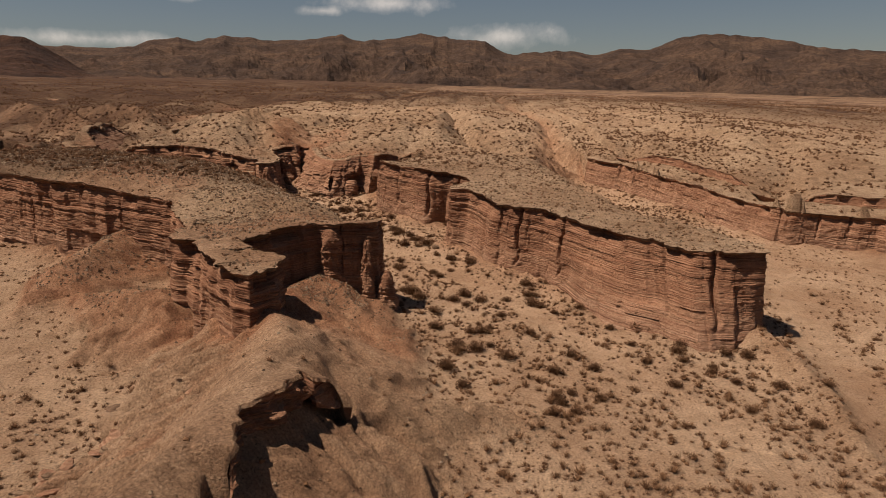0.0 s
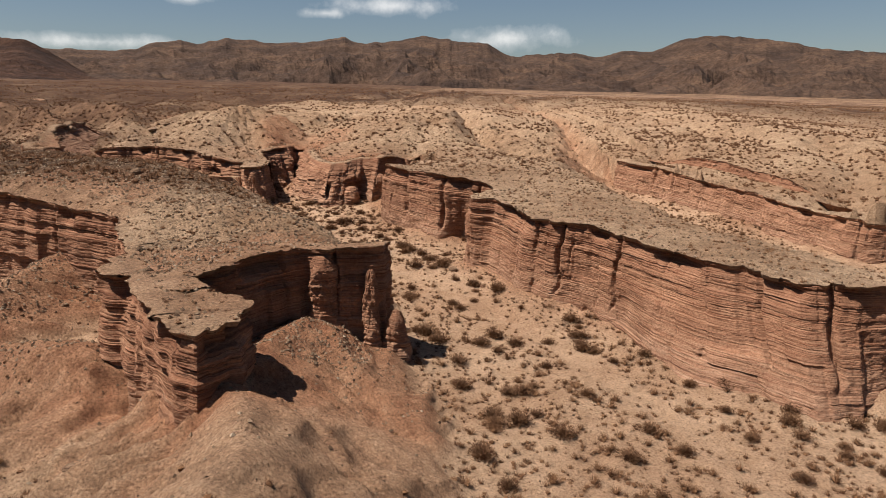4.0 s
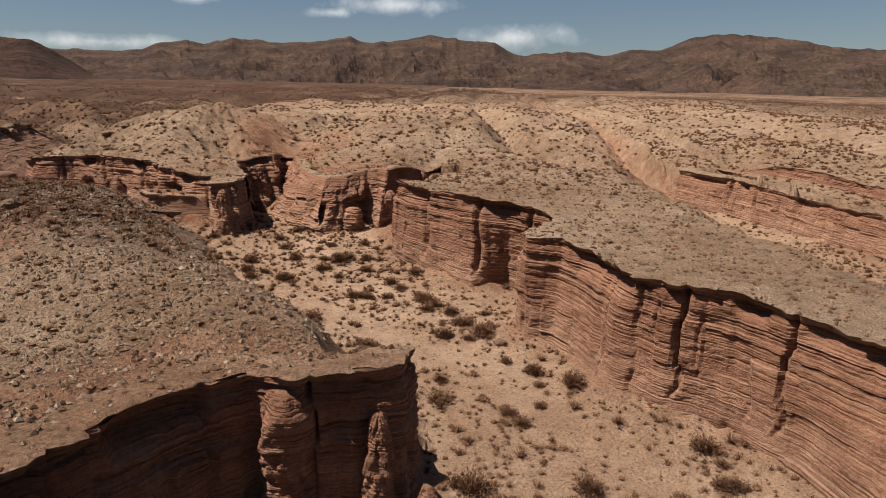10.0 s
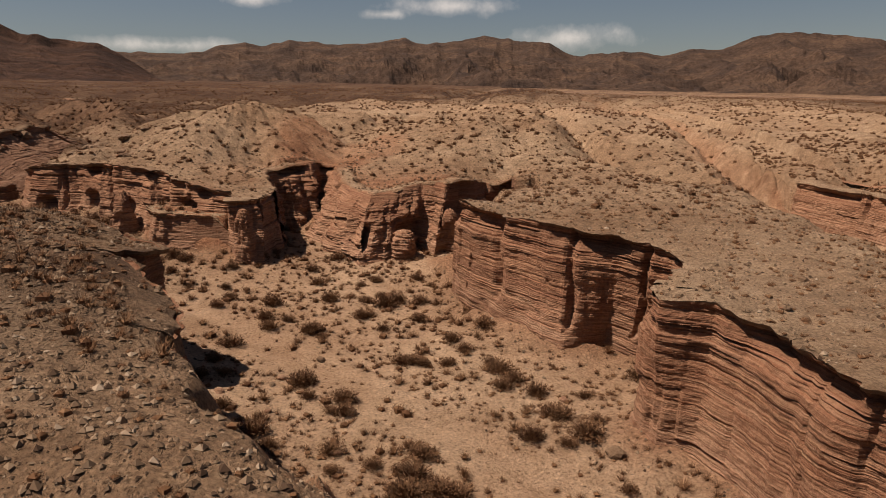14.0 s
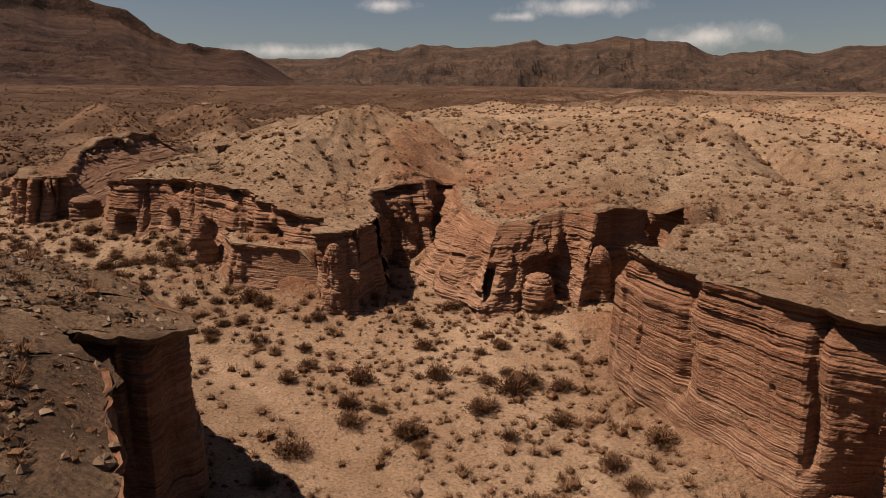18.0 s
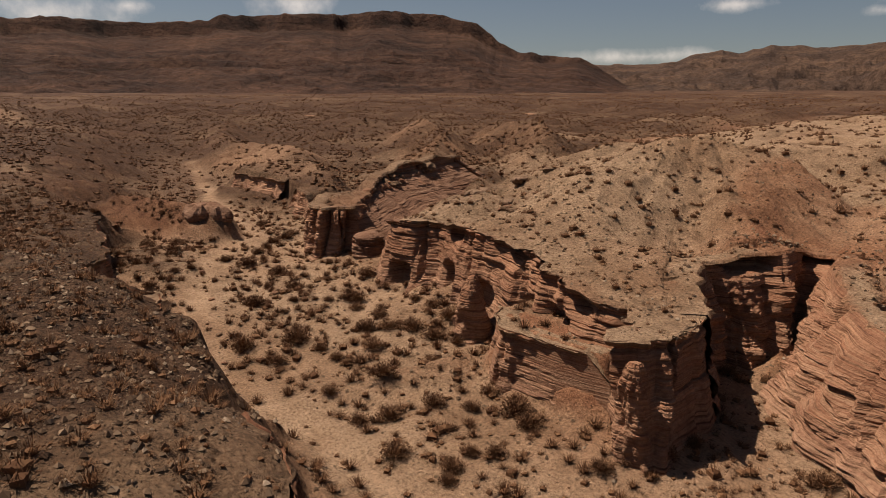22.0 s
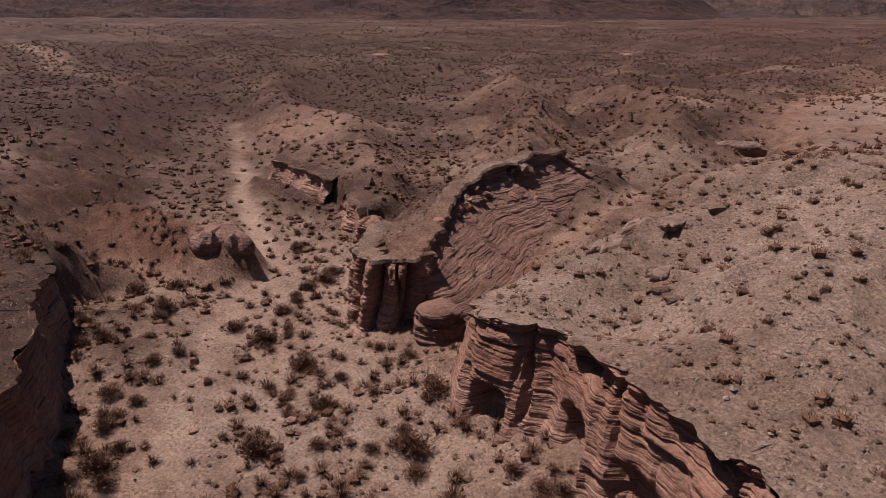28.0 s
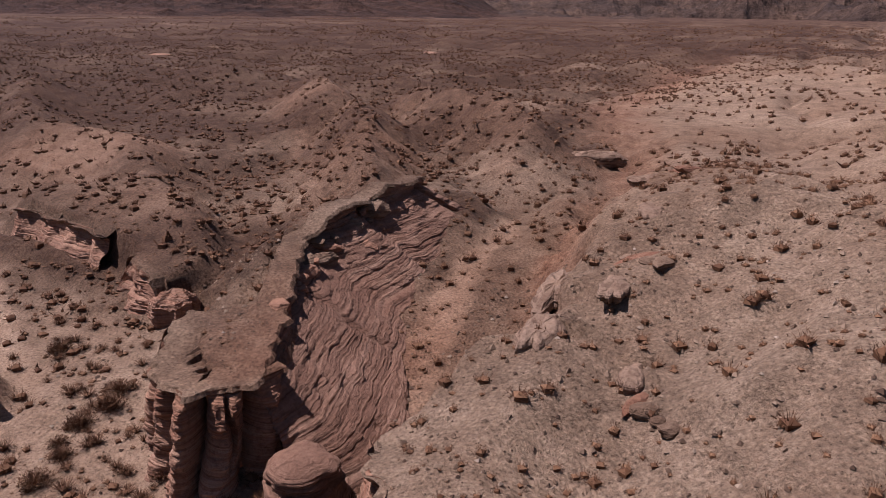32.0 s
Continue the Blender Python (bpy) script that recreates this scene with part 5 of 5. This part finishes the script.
def tri_dome(rng, sides, radius, height):
    """A lumpy closed dome of 5 or 3 triangles a side."""
    a = np.arange(sides) * 2 * np.pi / sides + rng.uniform(0, 6.3)

    def ring(r, z):
        rr = r * rng.uniform(0.78, 1.15, sides) * radius
        return np.stack([rr * np.cos(a), rr * np.sin(a), z * height * rng.uniform(0.85, 1.15, sides)], -1)

    rings = [ring(0.8, -0.05), ring(1.0, 0.36), ring(0.66, 0.8)] if sides > 5 else [ring(0.85, -0.05), ring(0.85, 0.6)]
    tip = np.array([[rng.normal(0, 0.06), rng.normal(0, 0.06), 1.0]]) * np.array([radius, radius, height])
    out = []
    for lo, hi in zip(rings, rings[1:]):
        lo1, hi1 = np.roll(lo, -1, 0), np.roll(hi, -1, 0)
        out += [np.stack([lo, lo1, hi], 1), np.stack([lo1, hi1, hi], 1)]
    out.append(np.stack([rings[-1], np.roll(rings[-1], -1, 0), np.repeat(tip, sides, 0)], 1))
    return np.concatenate(out)


def tri_mesh(name, tris, mat):
    co = tris.reshape(-1, 3)
    return raw_mesh(name, co, np.arange(len(co)).reshape(-1, 3), mat)


PLANT_RNG = np.random.RandomState(12)
BUSH_KINDS = []
for k in range(7):
    rr = np.random.RandomState(200 + k)
    stems = tri_mesh("twig_crown", blade_cloud(rr, 170, 1.05, 1.0, 0.016), TWIG)
    leaves = tri_mesh("foliage", np.concatenate([tri_cloud(rr, 520, 0.88, 0.85, 0.075, shell=0.35), tri_cloud(rr, 160, 0.6, 0.5, 0.1, shell=0.05)]), LEAF)
    BUSH_KINDS.append((stems, leaves))


def bush_thing(k, x, y, r, tall, label):
    root = new("creosote_bush")
    root.empty_display_size = 0.2
    root.matrix_world = Matrix.LocRotScale((x, y, float(ground_z(x, y)[0])), Euler((0, 0, PLANT_RNG.uniform(0, 6.3))), Vector((r, r, r * tall)))
    for nm, me in zip(("twig_crown", "foliage"), BUSH_KINDS[k]):
        part(nm, me, root)
    return tagged(root, label, "bush", "desert bushes")


def scatter(n, x0, x1, y0, y1, rng, keep):
    """n places in a box, thinned by keep(h, sand, slope)."""
    x, y = rng.uniform(x0, x1, n), rng.uniform(y0, y1, n)
    h, sand, red, slope = (on_sheet(a, x, y) for a in (GH, G_SAND, G_RED, G_SLOPE))
    bare_ridge = 1 - 0.8 * (y < 42) * (h < 2.6) * (x > -26) * (x < 4) * (sand < 0.3)
    chance = keep(x, y, h, sand, red, slope) * bare_ridge * (0.2 + 0.8 * smooth((channel_distance(x, y, CHANNELS[0][0]) - 0.9) / 0.8)) * (0.12 + 0.88 * smooth((channel_distance(x, y, CHANNELS[1][0]) - 1.5) / 1.0))
    ok = rng.uniform(0, 1, n) < chance
    return x[ok], y[ok], (h + bedding(x, y))[ok]


def clump_field(name, x, y, z, radius, tall, tris_each, rng, mat, label, category, kinds=14):
    """Many small plants joined into one field."""
    shapes = []
    for k in range(kinds):
        core = tri_dome(rng, 4, 0.34, 0.36) if tris_each > 70 else tri_dome(rng, 4, 0.5, 0.56)
        fuzz = max(4, tris_each - len(core))
        n1 = max(1, int(fuzz * 0.45))
        shapes.append(np.concatenate([core, blade_cloud(rng, n1, 0.95, 1.0, 0.034), tri_cloud(rng, fuzz - n1, 0.8, 0.8, 0.74 / math.sqrt(fuzz), shell=0.3, wide=0.85)]))
    shapes = np.array(shapes)
    pick = rng.randint(0, kinds, len(x))
    t = shapes[pick]
    a = rng.uniform(0, 2 * np.pi, len(x))
    ca, sa = np.cos(a)[:, None, None], np.sin(a)[:, None, None]
    px, py, pz = t[..., 0], t[..., 1], t[..., 2]
    rr = radius[:, None, None]
    out = np.stack([(px * ca - py * sa) * rr + x[:, None, None], (px * sa + py * ca) * rr + y[:, None, None], pz * rr * tall[:, None, None] + z[:, None, None] - 0.02], -1)
    ob = new(name, tri_mesh(name, out.reshape(-1, 3, 3), mat))
    return tagged(ob, label, category, kind="stuff")


def open_ground(x, y, h, sand, red, slope):
    return np.where(slope > 1.3, 0, np.clip(1.1 - 0.5 * slope, 0.05, 1)) * np.clip(1 - 0.8 * red * (1 - sand), 0.12, 1)


# countable bushes of the wash and the upper valley
bx, by, bz = scatter(900, -20, 24, 36, 98, PLANT_RNG, lambda x, y, h, sand, red, slope: (sand > 0.55) * (slope < 0.5) * 0.75)
ux, uy, uz = scatter(700, -66, -22, 78, 102, PLANT_RNG, lambda x, y, h, sand, red, slope: (h < -1.6) * (slope < 0.6) * 0.5)
spots = list(zip(bx, by))[:190] + list(zip(ux, uy))[:110]
for n, (x, y) in enumerate(spots):
    size = PLANT_RNG.uniform(0.4, 0.85) * (1.15 if n % 7 == 0 else 1)
    bush_thing(n % 7, x, y, size, PLANT_RNG.uniform(0.7, 1.05), "large dark twiggy creosote bush on wash sand" if size > 0.7 else "small brown twiggy desert bush on wash sand")

R2 = np.random.RandomState(31)
x, y, z = scatter(2600, -24, 34, 24, 100, R2, lambda x, y, h, sand, red, slope: (sand > 0.35) * (slope < 0.7) * 0.45)
clump_field("wash_bushes", x, y, z, R2.uniform(0.26, 0.58, len(x)), R2.uniform(0.65, 0.95, len(x)), 170, R2, LEAF, "brown twiggy bushes scattered along the sandy wash", "shrub")
x, y, z = scatter(2600, -72, -24, 78, 104, R2, lambda x, y, h, sand, red, slope: (slope < 0.9) * (h < 0) * 0.42)
clump_field("valley_bushes", x, y, z, R2.uniform(0.26, 0.6, len(x)), R2.uniform(0.65, 0.95, len(x)), 170, R2, LEAF, "brown twiggy bushes in the upper valley", "shrub")
x, y, z = scatter(15000, -22, 32, 22, 100, R2, lambda x, y, h, sand, red, slope: (sand > 0.35) * (slope < 0.7) * 0.6)
clump_field("wash_tufts", x, y, z, R2.uniform(0.14, 0.36, len(x)), R2.uniform(0.6, 0.9, len(x)), 84, R2, LEAF, "low dark cushion plants dotted over the sandy wash", "shrub")
x, y, z = scatter(40000, -75, 45, 16, 135, R2, lambda x, y, h, sand, red, slope: open_ground(x, y, h, sand, red, slope) * 0.5)
clump_field("hill_scrub", x, y, z, R2.uniform(0.12, 0.34, len(x)), R2.uniform(0.6, 0.9, len(x)), 46, R2, LEAF, "low brown scrub scattered over gravel slopes", "shrub")
x, y, z = scatter(8000, -80, 60, 60, 150, R2, lambda x, y, h, sand, red, slope: open_ground(x, y, h, sand, red, slope) * np.where((x < -18) | ((x < -8) & (y > 54)), 1, smooth((y - 78) / 20)) * 0.6)
clump_field("hill_bushes", x, y, z, R2.uniform(0.3, 0.62, len(x)), R2.uniform(0.65, 1.0, len(x)), 66, R2, LEAF, "dark rounded bushes scattered over the hills", "shrub")
x, y, z = scatter(62000, -330, 200, 90, 420, R2, lambda x, y, h, sand, red, slope: open_ground(x, y, h, sand, red, slope) * (np.hypot(x + 15, y - 75) > 55) * (0.35 + 0.4 * smooth(vnoise(x / 25.0, y / 25.0, 4) + 0.5)))
clump_field("plain_scrub", x, y, z, R2.uniform(0.3, 0.72, len(x)), R2.uniform(0.7, 1.0, len(x)), 18, R2, LEAF, "dense dark scrub covering the far plain", "shrub")
x, y, z = scatter(20000, -260, -60, 60, 260, R2, lambda x, y, h, sand, red, slope: open_ground(x, y, h, sand, red, slope))
clump_field("slope_scrub", x, y, z, R2.uniform(0.22, 0.65, len(x)), R2.uniform(0.6, 0.95, len(x)), 20, R2, LEAF, "dark scrub on the hills beside the upper wash", "shrub")

x, y, z = scatter(9500, -75, -8, 54, 96, R2, lambda x, y, h, sand, red, slope: (h > -1.6) * (slope < 1.2) * 0.55 * (on_sheet(G_DARK, x, y) > 0.3))
clump_field("bank_scrub", x, y, z, R2.uniform(0.16, 0.55, len(x)), R2.uniform(0.65, 1.0, len(x)), 100, R2, LEAF, "dark brown scrub on the stony bank", "shrub")

x, y, z = scatter(1500, 3, 38, 22, 56, R2, lambda x, y, h, sand, red, slope: (slope < 0.6) * (h < -1.2) * 0.4)
clump_field("fan_bushes", x, y, z, R2.uniform(0.2, 0.6, len(x)), R2.uniform(0.65, 0.95, len(x)), 120, R2, LEAF, "brown twiggy bushes on the open sandy fan", "shrub")

# loose stones
OCTA = np.array([[1, 0, 0], [-1, 0, 0], [0, 1, 0], [0, -1, 0], [0, 0, 1], [0, 0, -0.6]], float)
OCTA_F = np.array([[0, 2, 4], [2, 1, 4], [1, 3, 4], [3, 0, 4], [2, 0, 5], [1, 2, 5], [3, 1, 5], [0, 3, 5]])


def stone_field(name, x, y, z, size, rng, mat, label):
    n = len(x)
    v = OCTA[None] * rng.uniform(0.55, 1.2, (n, 6, 1)) + rng.normal(0, 0.12, (n, 6, 3))
    v *= np.stack([size, size * 0.8, size * 0.7], -1)[:, None]
    a = rng.uniform(0, 6.28, n)
    ca, sa = np.cos(a)[:, None], np.sin(a)[:, None]
    co = np.stack([v[..., 0] * ca - v[..., 1] * sa + x[:, None], v[..., 0] * sa + v[..., 1] * ca + y[:, None], v[..., 2] + (z + size * 0.15)[:, None]], -1)
    f = OCTA_F[None] + (np.arange(n) * 6)[:, None, None]
    return tagged(new(name, raw_mesh(name, co.reshape(-1, 3), f.reshape(-1, 3), mat)), label, "stones", kind="stuff")


def stone_material():
    m, n, l, b = material("loose_stone", 0.9)
    geo = n.new("ShaderNodeNewGeometry")
    r = ramp(n, [(0, (0.048, 0.0264, 0.016)), (0.45, (0.136, 0.0864, 0.0544)), (0.85, (0.216, 0.1456, 0.0944)), (1, (0.304, 0.228, 0.164))])
    l.new(geo.outputs["Random Per Island"], r.inputs["Fac"])
    l.new(r.outputs["Color"], b.inputs["Base Color"])
    return m


STONE = stone_material()
R3 = np.random.RandomState(55)
x, y, z = scatter(70000, -64, 28, 16, 116, R3, lambda x, y, h, sand, red, slope: np.where(slope > 1.4, 0, 0.06 + 0.9 * (1 - sand)))
stone_field("loose_stones", x, y, z, 0.028 + 0.12 * R3.uniform(0, 1, len(x)) ** 4, R3, STONE, "loose pebbles and stones strewn over gravel slopes")

x, y, z = scatter(60000, -46, -6, 44, 86, R3, lambda x, y, h, sand, red, slope: np.where((slope > 1.4) | (h < -1.8), 0, 0.9))
stone_field("slope_stones", x, y, z, 0.025 + 0.13 * R3.uniform(0, 1, len(x)) ** 3, R3, STONE, "broken gravel and stones covering the mesa slope")
rim_x, rim_y = R3.uniform(-62, 26, 60000), R3.uniform(36, 108, 60000)
on_rim = np.zeros(60000, bool)
for poly in (LEFT_MESA, RIGHT_MESA):
    rim_d, rim_w, _ = outline_distance(poly, rim_x, rim_y)
    on_rim |= (rim_d > 0.15) & (rim_d < 1.9) & (rim_w < 0.3)
rim_x, rim_y = rim_x[on_rim], rim_y[on_rim]
rim_z = mesa_top(rim_x, rim_y) + 0.02
few = R3.uniform(0, 1, len(rim_x)) < 0.3
clump_field("rim_scrub", rim_x[few], rim_y[few], rim_z[few], R3.uniform(0.08, 0.26, few.sum()), R3.uniform(0.6, 0.9, few.sum()), 40, R3, LEAF, "low brown scrub along the rims of the mesas", "shrub")
stone_field("rim_stones", rim_x, rim_y, rim_z, 0.03 + 0.14 * R3.uniform(0, 1, len(rim_x)) ** 4, R3, STONE, "loose stones along the rims of the mesas")


# ---- clouds ----
def cloud_material():
    m, n, l, b = material("cloud", 1.0)
    out = n["Material Output"]
    geo = n.new("ShaderNodeNewGeometry")
    co = n.new("ShaderNodeTexCoord")
    # sunlit white of the clouds put in as a glow of their own
    em = n.new("ShaderNodeEmission")
    em.inputs["Color"].default_value, em.inputs["Strength"].default_value = (1.0, 0.97, 0.93, 1), 0.75
    tr = n.new("ShaderNodeBsdfTransparent")
    ns = noise_node(n, l, geo.outputs["Position"], 0.006, 7, 0.62)
    ln = n.new("ShaderNodeVectorMath")
    ln.operation = "LENGTH"
    l.new(co.outputs["Object"], ln.inputs[0])
    sub = n.new("ShaderNodeMath")
    sub.operation = "MULTIPLY_ADD"
    sub.inputs[1].default_value, sub.inputs[2].default_value = -0.62, 0.24
    l.new(ln.outputs["Value"], sub.inputs[0])
    add = n.new("ShaderNodeMath")
    add.operation = "ADD"
    l.new(sub.outputs[0], add.inputs[0])
    l.new(ns.outputs["Fac"], add.inputs[1])
    r = ramp(n, [(0.2, (0, 0, 0)), (0.4, (0.12, 0.12, 0.12)), (0.78, (0.5, 0.5, 0.5))])
    l.new(add.outputs[0], r.inputs["Fac"])
    mx = n.new("ShaderNodeMixShader")
    l.new(r.outputs["Color"], mx.inputs[0])
    l.new(tr.outputs[0], mx.inputs[1])
    l.new(em.outputs[0], mx.inputs[2])
    l.new(mx.outputs[0], out.inputs["Surface"])
    return m


CLOUD = cloud_material()
# azimuth left of north, elevation, half width and half height, all in degrees
for az, el, hw, hh in ((5.0, 7.3, 6.5, 1.0), (10.0, 6.7, 2.4, 0.5), (-4.6, 4.9, 6.5, 1.3), (26.5, 4.2, 8.0, 0.8), (69.5, 6.9, 5.6, 1.8), (65, 7.6, 1.8, 0.7), (53, 8.2, 4.6, 1.4), (20, 7.6, 3.2, 0.7)):
    dist = 4700.0
    bm = bmesh.new()
    bmesh.ops.create_grid(bm, x_segments=8, y_segments=4, size=1.0)
    for v in bm.verts:
        v.co.z = 0.06 * noise.noise(v.co * 2.0)
    cm = bpy.data.meshes.new("cloud")
    bm.to_mesh(cm)
    bm.free()
    cm.materials.append(CLOUD)
    ob = new("cloud", cm)
    a, e = radians(az), radians(el)
    place = Vector((-math.sin(a) * math.cos(e), math.cos(a) * math.cos(e), math.sin(e))) * dist + Vector((-12, 45, 15))
    ob.matrix_world = Matrix.Translation(place) @ (Vector((0, 0, 0)) - place).to_track_quat("Z", "Y").to_matrix().to_4x4() @ Matrix.Diagonal((dist * radians(hw), dist * radians(hh), 1, 1))
    tagged(ob, "thin white cloud low over the mountains", "cloud", kind="structure")

x, y, z = scatter(48000, -800, 420, 200, 1000, R2, lambda x, y, h, sand, red, slope: 0.8 * (np.hypot(x, y - 80) > 330) * (0.3 + 0.7 * smooth(vnoise(x / 70.0, y / 70.0, 14) + 0.5)))
clump_field("distant_scrub", x, y, z, R2.uniform(0.6, 1.5, len(x)), R2.uniform(0.6, 0.9, len(x)), 16, R2, LEAF, "far dark scrub dotting the plain", "shrub")
